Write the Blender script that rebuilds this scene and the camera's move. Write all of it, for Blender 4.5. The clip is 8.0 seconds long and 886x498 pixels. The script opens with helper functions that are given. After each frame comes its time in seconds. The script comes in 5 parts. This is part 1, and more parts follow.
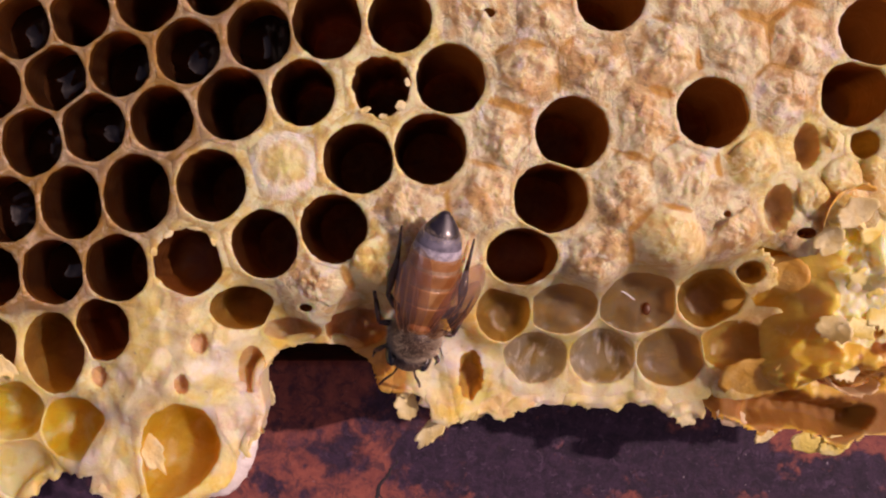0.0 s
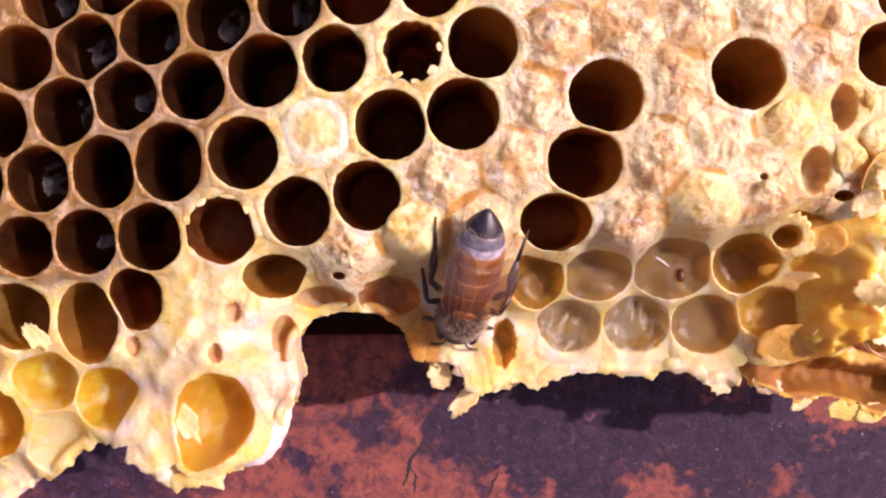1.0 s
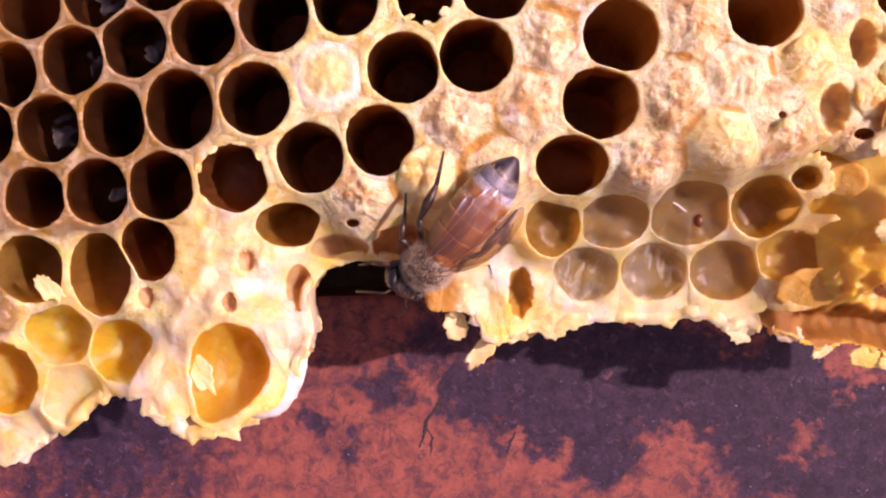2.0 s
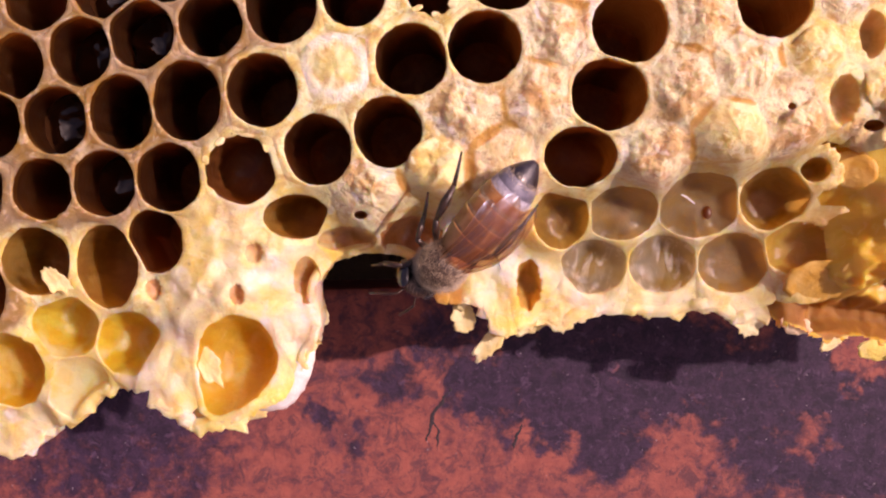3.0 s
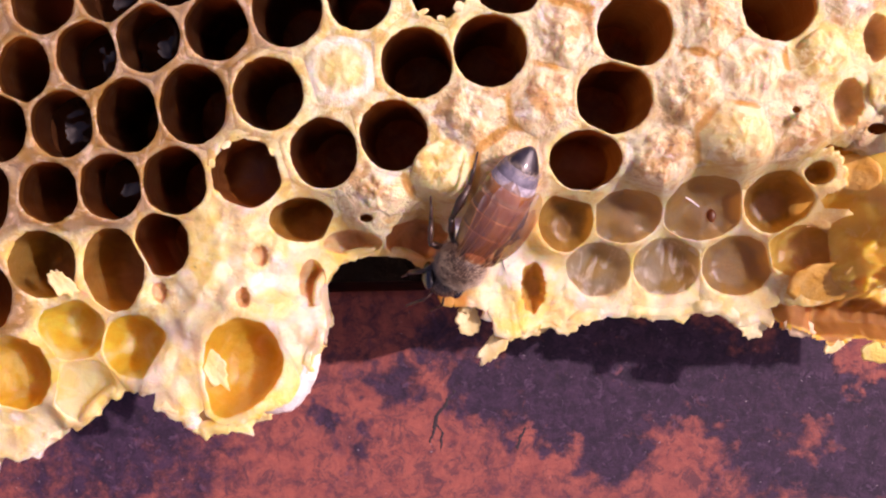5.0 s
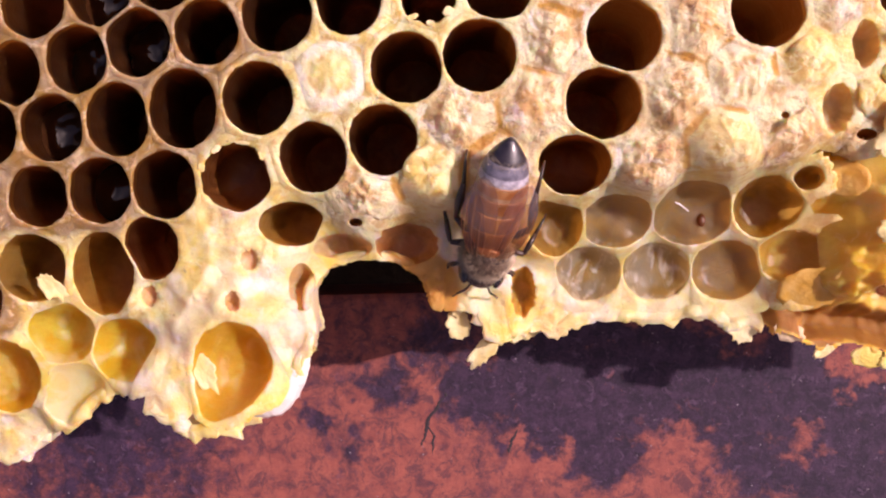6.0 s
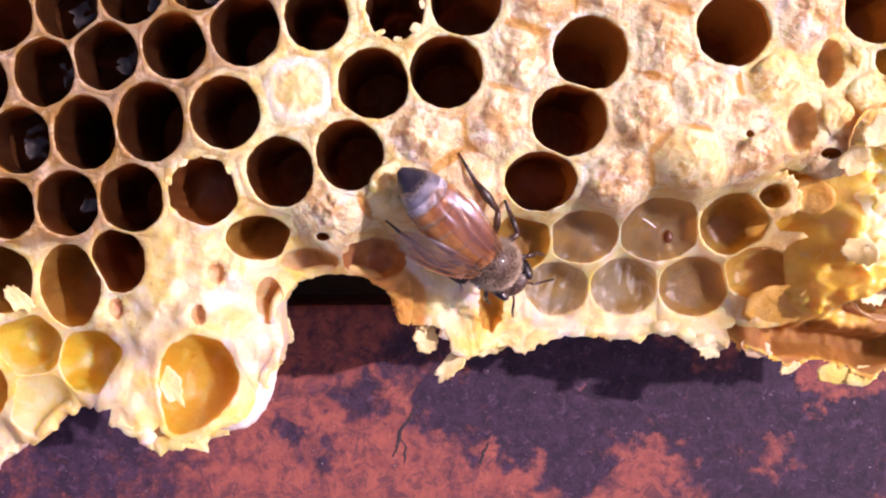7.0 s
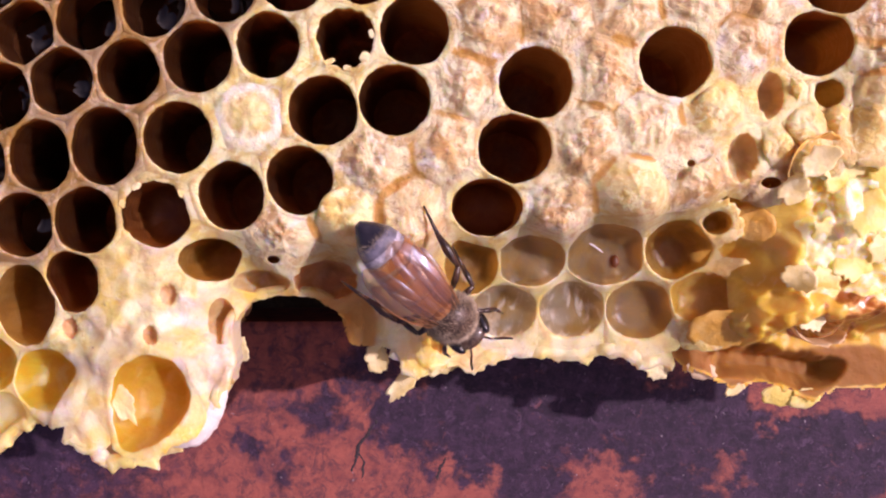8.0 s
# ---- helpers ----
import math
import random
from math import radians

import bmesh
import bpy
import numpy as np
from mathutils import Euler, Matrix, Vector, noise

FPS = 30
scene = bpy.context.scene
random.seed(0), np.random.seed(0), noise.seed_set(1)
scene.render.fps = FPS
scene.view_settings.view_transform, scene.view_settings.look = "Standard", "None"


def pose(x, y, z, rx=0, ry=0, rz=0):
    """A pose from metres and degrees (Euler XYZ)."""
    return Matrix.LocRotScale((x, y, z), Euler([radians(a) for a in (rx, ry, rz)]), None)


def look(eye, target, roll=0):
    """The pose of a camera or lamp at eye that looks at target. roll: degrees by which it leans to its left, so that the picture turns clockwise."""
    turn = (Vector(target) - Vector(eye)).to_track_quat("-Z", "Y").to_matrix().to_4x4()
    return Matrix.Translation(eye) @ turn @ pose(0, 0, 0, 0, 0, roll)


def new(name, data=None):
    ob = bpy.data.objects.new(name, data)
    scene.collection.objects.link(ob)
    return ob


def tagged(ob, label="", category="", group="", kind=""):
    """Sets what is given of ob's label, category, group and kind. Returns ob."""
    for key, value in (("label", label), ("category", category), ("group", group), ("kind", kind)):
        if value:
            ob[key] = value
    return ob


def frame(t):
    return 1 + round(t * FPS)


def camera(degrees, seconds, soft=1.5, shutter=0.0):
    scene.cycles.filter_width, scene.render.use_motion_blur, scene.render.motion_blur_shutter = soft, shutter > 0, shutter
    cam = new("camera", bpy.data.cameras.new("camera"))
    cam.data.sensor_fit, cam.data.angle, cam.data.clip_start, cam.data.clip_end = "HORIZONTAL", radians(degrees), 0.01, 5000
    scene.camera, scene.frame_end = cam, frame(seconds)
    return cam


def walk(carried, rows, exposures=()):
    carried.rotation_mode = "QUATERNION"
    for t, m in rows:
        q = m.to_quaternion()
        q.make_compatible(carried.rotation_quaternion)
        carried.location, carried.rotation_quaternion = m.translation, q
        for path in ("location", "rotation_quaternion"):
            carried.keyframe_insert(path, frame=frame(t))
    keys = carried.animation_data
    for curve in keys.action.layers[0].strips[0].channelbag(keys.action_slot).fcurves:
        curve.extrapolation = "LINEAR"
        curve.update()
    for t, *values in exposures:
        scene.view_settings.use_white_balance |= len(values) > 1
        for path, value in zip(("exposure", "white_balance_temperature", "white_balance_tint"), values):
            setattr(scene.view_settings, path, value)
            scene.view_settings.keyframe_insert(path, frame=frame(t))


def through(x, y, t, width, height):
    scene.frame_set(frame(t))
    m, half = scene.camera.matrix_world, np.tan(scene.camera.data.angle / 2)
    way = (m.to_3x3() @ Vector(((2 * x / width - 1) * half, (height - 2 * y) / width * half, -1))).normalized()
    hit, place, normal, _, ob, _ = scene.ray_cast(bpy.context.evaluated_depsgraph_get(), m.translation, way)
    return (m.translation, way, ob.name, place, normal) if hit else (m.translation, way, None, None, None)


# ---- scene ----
cam = camera(42.5, 8.0, soft=2.1)
METRES, EYE, TILT, LEAN, TURN = 0.0174, 0.085, -90.0, 0.0, 0.0
ROWS = [
    (0.0, 0.0, 0.0, 0.0, -0.0, 0.0, 0.0),
    (0.5, -0.0699, 0.0262, -0.0197, 0.86, -0.23, 0.19),
    (1.0, -0.0678, 0.0322, -0.109, 0.89, -0.41, 0.54),
    (1.5, -0.0947, 0.0275, -0.2324, 0.9, -0.42, 0.94),
    (2.0, -0.0984, 0.0874, -0.3312, 1.34, -0.53, 1.36),
    (3.5, -0.1475, 0.1025, -0.3486, 1.46, -0.75, 1.37),
    (4.0, -0.1588, 0.104, -0.334, 1.59, -0.68, 1.36),
    (4.5, -0.1628, 0.0912, -0.3398, 1.32, -0.67, 1.39),
    (6.0, -0.1119, 0.0813, -0.3178, 1.32, -0.71, 1.27),
    (6.5, -0.0617, 0.0636, -0.2566, 1.03, -0.75, 0.94),
    (7.0, 0.0079, 0.0652, -0.2681, 1.02, -0.56, 0.81),
    (7.5, 0.0558, 0.0471, -0.244, 0.73, -0.43, 0.61),
    (8.0, 0.2052, -0.0342, -0.1699, 0.66, -0.5, 0.29),
]
EXPOSURES = [   # seconds, stops, white balance
    (0, -0.63, 7640, 47.5),
    (0.5, -0.10, 7090, 47.3),
    (1, 0.17, 7090, 51.6),
    (1.5, 0.11, 7400, 58.0),
    (2, 0.17, 7360, 62.0),
    (2.2, 0.02, 7450, 58.0),
    (3.5, -0.03, 7470, 52.3),
    (4, -0.07, 7160, 56.8),
    (4.5, 0.14, 6980, 55.6),
    (6, 0.11, 7010, 45.3),
    (6.5, -0.21, 7020, 50.8),
    (7, 0.29, 6510, 50.8),
    (7.5, -0.07, 7030, 51.3),
    (8, -0.02, 6590, 51.8),
]
walk(cam, [(t, pose(0, 0, EYE, TILT, LEAN, TURN) @ pose(METRES * x, METRES * y, METRES * z, 90 + pitch, roll, yaw)) for t, x, y, z, yaw, pitch, roll in ROWS],
     EXPOSURES)

# ---- world, sun ----
SUN = Vector((0.92, 0.20, 1.0)).normalized()      # towards the sun
world = bpy.data.worlds.new("sky")
scene.world = world
world.use_nodes = True
sky = world.node_tree.nodes.new("ShaderNodeTexSky")
sky.sky_type, sky.sun_disc = "NISHITA", False
sky.air_density, sky.dust_density = 0.7, 4.0
sky.sun_elevation = math.asin(SUN.z)
sky.sun_rotation = math.atan2(SUN.x, SUN.y)
world.node_tree.links.new(sky.outputs[0], world.node_tree.nodes["Background"].inputs[0])
world.node_tree.nodes["Background"].inputs[1].default_value = 0.115
sun = new("sun", bpy.data.lights.new("sun", "SUN"))
sun.data.energy, sun.data.angle, sun.data.color = 4.7, radians(1.2), (1.0, 0.95, 0.87)
sun.matrix_world = look(SUN * 2, (0, 0, 0))

MM = 0.001


# ---- materials ----
class Nodes:
    """A node material: a Principled surface and short ways to wire its colour, relief and gloss."""

    def __init__(self, name):
        self.mat = bpy.data.materials.new(name)
        self.mat.use_nodes = True
        self.tree = self.mat.node_tree
        self.surface = self.tree.nodes["Principled BSDF"]
        self.coord = self.add("ShaderNodeTexCoord").outputs["Object"]
        self.where = self.add("ShaderNodeNewGeometry").outputs["Position"]

    def add(self, kind, **settings):
        node = self.tree.nodes.new(kind)
        for key, value in settings.items():
            if key == "operation":
                node.operation = value
            elif key == "data_type":
                node.data_type = value
            elif key == "blend_type":
                node.blend_type = value
        return node

    def link(self, a, b):
        self.tree.links.new(a, b)

    def noise(self, per_mm, detail=4, rough=0.6, distort=0.0, stretch=None, turn=0.6):
        node = self.add("ShaderNodeTexNoise")
        node.inputs["Scale"].default_value = per_mm * 1000
        node.inputs["Detail"].default_value = detail
        node.inputs["Roughness"].default_value = rough
        node.inputs["Distortion"].default_value = distort
        source = self.where
        if stretch:
            m = self.add("ShaderNodeMapping")
            m.inputs["Scale"].default_value = stretch
            m.inputs["Rotation"].default_value = (0, 0, turn)
            self.link(self.where, m.inputs[0])
            source = m.outputs[0]
        self.link(source, node.inputs["Vector"])
        return node.outputs[0]

    def ramp(self, value, low, high):
        node = self.add("ShaderNodeMapRange")
        node.interpolation_type = "SMOOTHSTEP"
        node.inputs["From Min"].default_value, node.inputs["From Max"].default_value = low, high
        self.link(value, node.inputs["Value"])
        return node.outputs["Result"]

    def mix(self, fac, a, b, blend="MIX"):
        node = self.add("ShaderNodeMix", data_type="RGBA", blend_type=blend)
        for socket, value in ((0, fac), (6, a), (7, b)):
            if isinstance(value, tuple):
                node.inputs[socket].default_value = (*value, 1)
            elif isinstance(value, (int, float)):
                node.inputs[socket].default_value = value
            else:
                self.link(value, node.inputs[socket])
        return node.outputs[2]

    def math(self, op, a, b):
        node = self.add("ShaderNodeMath", operation=op)
        for socket, value in ((0, a), (1, b)):
            if isinstance(value, (int, float)):
                node.inputs[socket].default_value = value
            else:
                self.link(value, node.inputs[socket])
        return node.outputs[0]

    def bump(self, height, depth_mm, strength=1.0):
        node = self.add("ShaderNodeBump")
        node.inputs["Strength"].default_value = strength
        node.inputs["Distance"].default_value = depth_mm * MM
        self.link(height, node.inputs["Height"])
        self.link(node.outputs[0], self.surface.inputs["Normal"])
        return node.outputs[0]

    def finish(self, colour, rough=0.5, through=0.0, through_colour=None, coat=0.0, metal=0.0, ior=1.45):
        s = self.surface
        if isinstance(colour, tuple):
            s.inputs["Base Color"].default_value = (*colour, 1)
        else:
            self.link(colour, s.inputs["Base Color"])
        if isinstance(rough, (int, float)):
            s.inputs["Roughness"].default_value = rough
        else:
            self.link(rough, s.inputs["Roughness"])
        s.inputs["Coat Weight"].default_value = coat
        s.inputs["Coat Roughness"].default_value = 0.08
        s.inputs["Metallic"].default_value = metal
        s.inputs["IOR"].default_value = ior
        if through:
            t = self.add("ShaderNodeBsdfTranslucent")
            if through_colour:
                t.inputs[0].default_value = (*through_colour, 1)
            elif isinstance(colour, tuple):
                t.inputs[0].default_value = (*colour, 1)
            else:
                self.link(colour, t.inputs[0])
            m = self.add("ShaderNodeMixShader")
            m.inputs[0].default_value = through
            self.link(s.outputs[0], m.inputs[1])
            self.link(t.outputs[0], m.inputs[2])
            self.link(m.outputs[0], self.tree.nodes["Material Output"].inputs[0])
        return self.mat


def comb_face_material():
    """The face of the comb. Three layers say what it is made of: capped, yellow and new pale wax; old, white and honey-wet wax."""
    n = Nodes("comb_face")
    tone, other = n.add("ShaderNodeVertexColor"), n.add("ShaderNodeVertexColor")
    tone.layer_name, other.layer_name = "made_of", "aged"
    split, split_b = n.add("ShaderNodeSeparateColor"), n.add("ShaderNodeSeparateColor")
    n.link(tone.outputs[0], split.inputs[0])
    n.link(other.outputs[0], split_b.inputs[0])
    cap, yellow, pale = split.outputs
    old, white, wet = split_b.outputs
    broad = n.noise(0.16, 3, 0.55, 0.6)
    clouds = n.noise(0.42, 4, 0.6, 0.7)
    spots = n.noise(1.0, 5, 0.65, 0.9)
    grain = n.noise(5.0, 3, 0.7)
    # plain comb wax: cream with golden-brown clouds
    wax = n.mix(n.ramp(clouds, 0.40, 0.64), (0.91, 0.86, 0.46), (0.82, 0.62, 0.19))
    wax = n.mix(n.math("MULTIPLY", n.ramp(spots, 0.50, 0.62), 0.6), wax, (0.60, 0.35, 0.09))
    wax = n.mix(n.math("MULTIPLY", n.ramp(broad, 0.48, 0.66), 0.4), wax, (0.72, 0.49, 0.22))
    wax = n.mix(n.math("MULTIPLY", n.ramp(n.noise(0.7, 4, 0.65, 1.2), 0.50, 0.60), 0.8), wax, (0.93, 0.90, 0.55))
    # propolis-brown old wax
    aged = n.mix(n.ramp(clouds, 0.38, 0.62), (0.34, 0.245, 0.14), (0.30, 0.175, 0.042))
    aged = n.mix(n.math("MULTIPLY", n.ramp(spots, 0.52, 0.64), 0.6), aged, (0.74, 0.58, 0.38))
    wax = n.mix(n.ramp(n.math("ADD", old, n.math("MULTIPLY", n.math("SUBTRACT", spots, 0.5), 0.8)), 0.2, 0.8), wax, aged)
    # new wax
    fresh = n.mix(n.ramp(clouds, 0.40, 0.64), (0.92, 0.91, 0.62), (0.89, 0.80, 0.35))
    wax = n.mix(n.ramp(pale, 0.25, 0.8), wax, fresh)
    gold = n.mix(n.ramp(clouds, 0.40, 0.62), (0.91, 0.84, 0.32), (0.86, 0.65, 0.11))
    gold = n.mix(n.math("MULTIPLY", n.ramp(spots, 0.50, 0.64), 0.6), gold, (0.94, 0.87, 0.60))
    wax = n.mix(n.ramp(yellow, 0.2, 0.8), wax, gold)
    # papery caps: smooth cream blobs with brown creases and stains between them
    fold = n.noise(0.30, 3, 0.55, 1.1)
    crease = n.ramp(n.math("ABSOLUTE", n.math("SUBTRACT", fold, 0.5), 0.0), 0.10, 0.0)
    thread_a = n.noise(0.45, 4, 0.55, 0.8)
    thread_b = n.noise(1.5, 5, 0.65, 0.9, (1.4, 0.9, 1.0))
    blot = n.noise(0.24, 4, 0.62, 0.9)
    paper = n.mix(n.ramp(thread_a, 0.36, 0.54), (0.74, 0.55, 0.28), (0.88, 0.82, 0.52))
    paper = n.mix(n.math("MULTIPLY", n.ramp(blot, 0.50, 0.60), 0.8), paper, (0.64, 0.38, 0.14))
    paper = n.mix(n.math("MULTIPLY", n.ramp(n.noise(0.5, 5, 0.62, 0.8), 0.53, 0.61), 0.8), paper, (0.90, 0.85, 0.57))
    paper = n.mix(n.math("MULTIPLY", n.math("MULTIPLY", crease, n.ramp(clouds, 0.44, 0.60)), 0.5), paper, (0.56, 0.30, 0.11))
    paper = n.mix(n.math("MULTIPLY", n.ramp(thread_b, 0.58, 0.66), 0.55), paper, (0.48, 0.27, 0.13))
    paper = n.mix(n.math("MULTIPLY", n.ramp(n.noise(0.33, 4, 0.6, 0.9), 0.58, 0.66), 0.7), paper, (0.86, 0.82, 0.72))
    scuff = n.noise(2.4, 3, 0.7, 0.6, (0.7, 1.5, 1.0))
    paper = n.mix(n.math("MULTIPLY", n.math("MULTIPLY", n.ramp(scuff, 0.57, 0.66), n.ramp(blot, 0.40, 0.56)), 0.8), paper, (0.30, 0.18, 0.11))
    torn = n.math("ADD", cap, n.math("MULTIPLY", n.math("SUBTRACT", spots, 0.5), 0.9))
    wax = n.mix(n.ramp(torn, 0.30, 0.65), wax, paper)
    chalk = n.mix(n.ramp(spots, 0.45, 0.6), (0.94, 0.92, 0.78), (0.91, 0.85, 0.58))
    wax = n.mix(n.ramp(white, 0.3, 0.7), wax, chalk)
    wax = n.mix(n.ramp(wet, 0.3, 0.7), wax, n.mix(clouds, (0.50, 0.17, 0.02), (0.85, 0.52, 0.14)))
    # brown smears and grey dirt on the new wax
    lobe = n.math("MULTIPLY", n.ramp(pale, 0.35, 0.7), n.ramp(n.noise(0.19, 3, 0.6, 0.8), 0.46, 0.60))
    wax = n.mix(n.math("MULTIPLY", n.math("MULTIPLY", lobe, n.ramp(n.noise(0.5, 3, 0.55, 1.0), 0.48, 0.62)), 0.40), wax, (0.70, 0.47, 0.24))
    wax = n.mix(n.math("MULTIPLY", n.math("MULTIPLY", lobe, n.ramp(n.noise(1.9, 4, 0.75, 0.8), 0.60, 0.66)), 0.35), wax, (0.30, 0.22, 0.16))
    # dirt: dark specks
    specks = n.ramp(n.noise(2.1, 3, 0.75, 0.8), 0.67, 0.73)
    wax = n.mix(n.math("MULTIPLY", specks, 0.7), wax, (0.16, 0.10, 0.08))
    wax = n.mix(n.math("MULTIPLY", n.ramp(grain, 0.5, 0.8), 0.22), wax, (0.42, 0.24, 0.12))
    smooth = n.math("SUBTRACT", 1.0, n.math("MULTIPLY", n.math("MINIMUM", n.math("ADD", pale, yellow), 1.0), 0.45))
    relief = n.math("ADD", n.math("MULTIPLY", n.math("MULTIPLY", spots, 0.5), smooth), n.math("MULTIPLY", n.math("MULTIPLY", grain, 0.2), smooth))
    felt = n.math("MULTIPLY", n.math("SUBTRACT", n.math("ADD", n.math("MULTIPLY", thread_a, 0.55), n.math("MULTIPLY", thread_b, 0.22)), n.math("MULTIPLY", crease, 0.10)), n.math("ADD", n.math("MULTIPLY", cap, 1.3), 0.1))
    n.bump(n.math("ADD", relief, felt), 0.45, 1.0)
    rough = n.math("SUBTRACT", 0.43, n.math("MULTIPLY", n.math("ADD", wet, n.math("MULTIPLY", n.math("ADD", yellow, pale), 0.3)), 0.3))
    mat = n.finish(wax, rough, 0.16, (1.0, 0.76, 0.32))
    glow = n.math("MINIMUM", n.math("ADD", 0.24, n.math("MULTIPLY", n.math("ADD", yellow, n.math("MULTIPLY", pale, 0.8)), 0.22)), 0.42)
    for node in n.tree.nodes:
        if node.bl_idname == "ShaderNodeMixShader":
            n.link(glow, node.inputs[0])
    soften(n, 0.6, (1.0, 0.58, 0.19), 1.5)
    return mat


def soften(n, weight, reach=(1.0, 0.42, 0.12), scale_mm=1.3):
    """Light that wanders inside the wax."""
    n.surface.inputs["Subsurface Weight"].default_value = weight
    n.surface.inputs["Subsurface Radius"].default_value = reach
    n.surface.inputs["Subsurface Scale"].default_value = scale_mm * MM


def flake_material(name, pale, deep, through_colour, rough=0.36):
    n = Nodes(name)
    clouds = n.noise(0.45, 4, 0.6, 0.8)
    colour = n.mix(n.ramp(clouds, 0.38, 0.64), pale, deep)
    n.bump(n.math("ADD", n.noise(1.2, 4, 0.6), n.math("MULTIPLY", n.noise(5.0, 3), 0.3)), 0.3, 0.7)
    return n.finish(colour, rough, 0.4, through_colour)


def lump_material():
    """Torn honey-soaked wax. A layer says how amber, how wet and how brown it is, the brown with shade in its colour;
    the rest is broken pale yellow wax.
    """
    n = Nodes("torn_wax")
    layer, split = n.add("ShaderNodeVertexColor"), n.add("ShaderNodeSeparateColor")
    layer.layer_name = "made_of"
    n.link(layer.outputs[0], split.inputs[0])
    amber, wet, brown = split.outputs
    slow, clouds, spots = n.noise(0.2, 3, 0.55, 0.7), n.noise(0.35, 4, 0.6, 0.7), n.noise(1.0, 4, 0.6, 0.8)
    pale = n.mix(n.ramp(clouds, 0.40, 0.62), (0.95, 0.89, 0.52), (0.90, 0.72, 0.18))
    pale = n.mix(n.math("MULTIPLY", n.ramp(spots, 0.46, 0.60), 0.7), pale, (0.95, 0.91, 0.70))
    deep = n.mix(n.ramp(slow, 0.38, 0.64), (0.72, 0.41, 0.045), (0.84, 0.58, 0.12))
    deep = n.mix(n.math("MULTIPLY", n.ramp(spots, 0.58, 0.70), 0.4), deep, (0.85, 0.66, 0.28))
    uneven = n.math("MULTIPLY", n.math("SUBTRACT", clouds, 0.5), 0.9)
    colour = n.mix(n.ramp(n.math("ADD", amber, uneven), 0.25, 0.75), pale, deep)
    colour = n.mix(n.ramp(n.math("ADD", wet, uneven), 0.35, 0.65), colour, n.mix(n.ramp(spots, 0.4, 0.65), (0.36, 0.11, 0.015), (0.74, 0.42, 0.14)))
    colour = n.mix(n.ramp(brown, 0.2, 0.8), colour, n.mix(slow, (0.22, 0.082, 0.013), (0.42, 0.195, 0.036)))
    n.bump(n.math("ADD", n.noise(0.8, 4, 0.6), n.math("MULTIPLY", spots, 0.4)), 0.2, 0.7)
    mat = n.finish(colour, n.math("ADD", n.math("SUBTRACT", 0.36, n.math("MULTIPLY", wet, 0.22)), n.math("MULTIPLY", brown, 0.4)), 0.12, (1.0, 0.66, 0.10))
    soften(n, 0.9, (1.0, 0.64, 0.16), 3.0)
    return mat


TORN_WAX = lump_material()
COMB_FACE = comb_face_material()
WAX_OLD = flake_material("wax_old", (0.50, 0.32, 0.18), (0.34, 0.18, 0.08), (0.8, 0.4, 0.12), 0.5)
WAX_PALE = flake_material("wax_pale", (0.91, 0.88, 0.58), (0.89, 0.76, 0.33), (1.0, 0.84, 0.38))
WAX_YELLOW = flake_material("wax_yellow", (0.91, 0.76, 0.34), (0.88, 0.57, 0.12), (1.0, 0.64, 0.12), 0.3)
WAX_GOLD = flake_material("wax_gold", (0.82, 0.59, 0.18), (0.73, 0.44, 0.075), (1.0, 0.62, 0.12), 0.3)
WAX_LEMON = flake_material("wax_lemon", (0.92, 0.88, 0.46), (0.90, 0.76, 0.20), (1.0, 0.86, 0.30))
WAX_CREAM = flake_material("wax_cream", (0.90, 0.76, 0.50), (0.82, 0.58, 0.26), (0.98, 0.70, 0.30))
WAX_WHITE = flake_material("wax_white", (0.93, 0.92, 0.91), (0.88, 0.85, 0.84), (0.95, 0.92, 0.9), 0.3)


def lining_material(name, dark, warm, rough, through=0.0, through_colour=None, soft=0.0, milky=None):
    """The inside of a cell: stained wax with streaks that run down the wall; milky: the colour of its cloudy patches."""
    n = Nodes(name)
    streak = n.noise(0.5, 4, 0.65, 0.8, (1.6, 1.6, 0.35))
    colour = n.mix(n.ramp(streak, 0.35, 0.7), dark, warm)
    if milky:
        colour = n.mix(n.math("MULTIPLY", n.ramp(n.noise(0.26, 4, 0.55, 0.9), 0.46, 0.62), 0.75), colour, milky)
    n.bump(n.noise(0.7, 4, 0.55, 0.5), 0.4, 0.55)
    mat = n.finish(colour, rough, through, through_colour)
    if soft:
        soften(n, 1.0, (1.0, 0.62, 0.25), soft)
    return mat


LINING_DARK = lining_material("lining_dark", (0.052, 0.019, 0.0075), (0.115, 0.046, 0.016), 0.38, 0.70, (0.34, 0.135, 0.044), 2.2)
LINING_FLOOR = lining_material("lining_floor", (0.27, 0.095, 0.032), (0.46, 0.20, 0.070), 0.42, 0.3, (0.6, 0.2, 0.05), 1.5)
LINING_BROWN = lining_material("lining_brown", (0.06, 0.02, 0.005), (0.16, 0.06, 0.014), 0.4, 0.3, (0.9, 0.35, 0.07))
LINING_AMBER = lining_material("lining_amber", (0.19, 0.105, 0.020), (0.36, 0.225, 0.052), 0.4, 0.45, (0.95, 0.58, 0.12), 2.5)
LINING_ORANGE = lining_material("lining_orange", (0.74, 0.41, 0.025), (0.83, 0.54, 0.06), 0.45, 0.5, (1.0, 0.56, 0.06), 4.5, (0.90, 0.68, 0.22))
# near black: shade put into the wall's colour just under a mouth
LINING_MOUTH_SHADE = lining_material("lining_mouth_shade", (0.014, 0.006, 0.002), (0.044, 0.020, 0.006), 0.42, 0.75, (0.60, 0.29, 0.08))
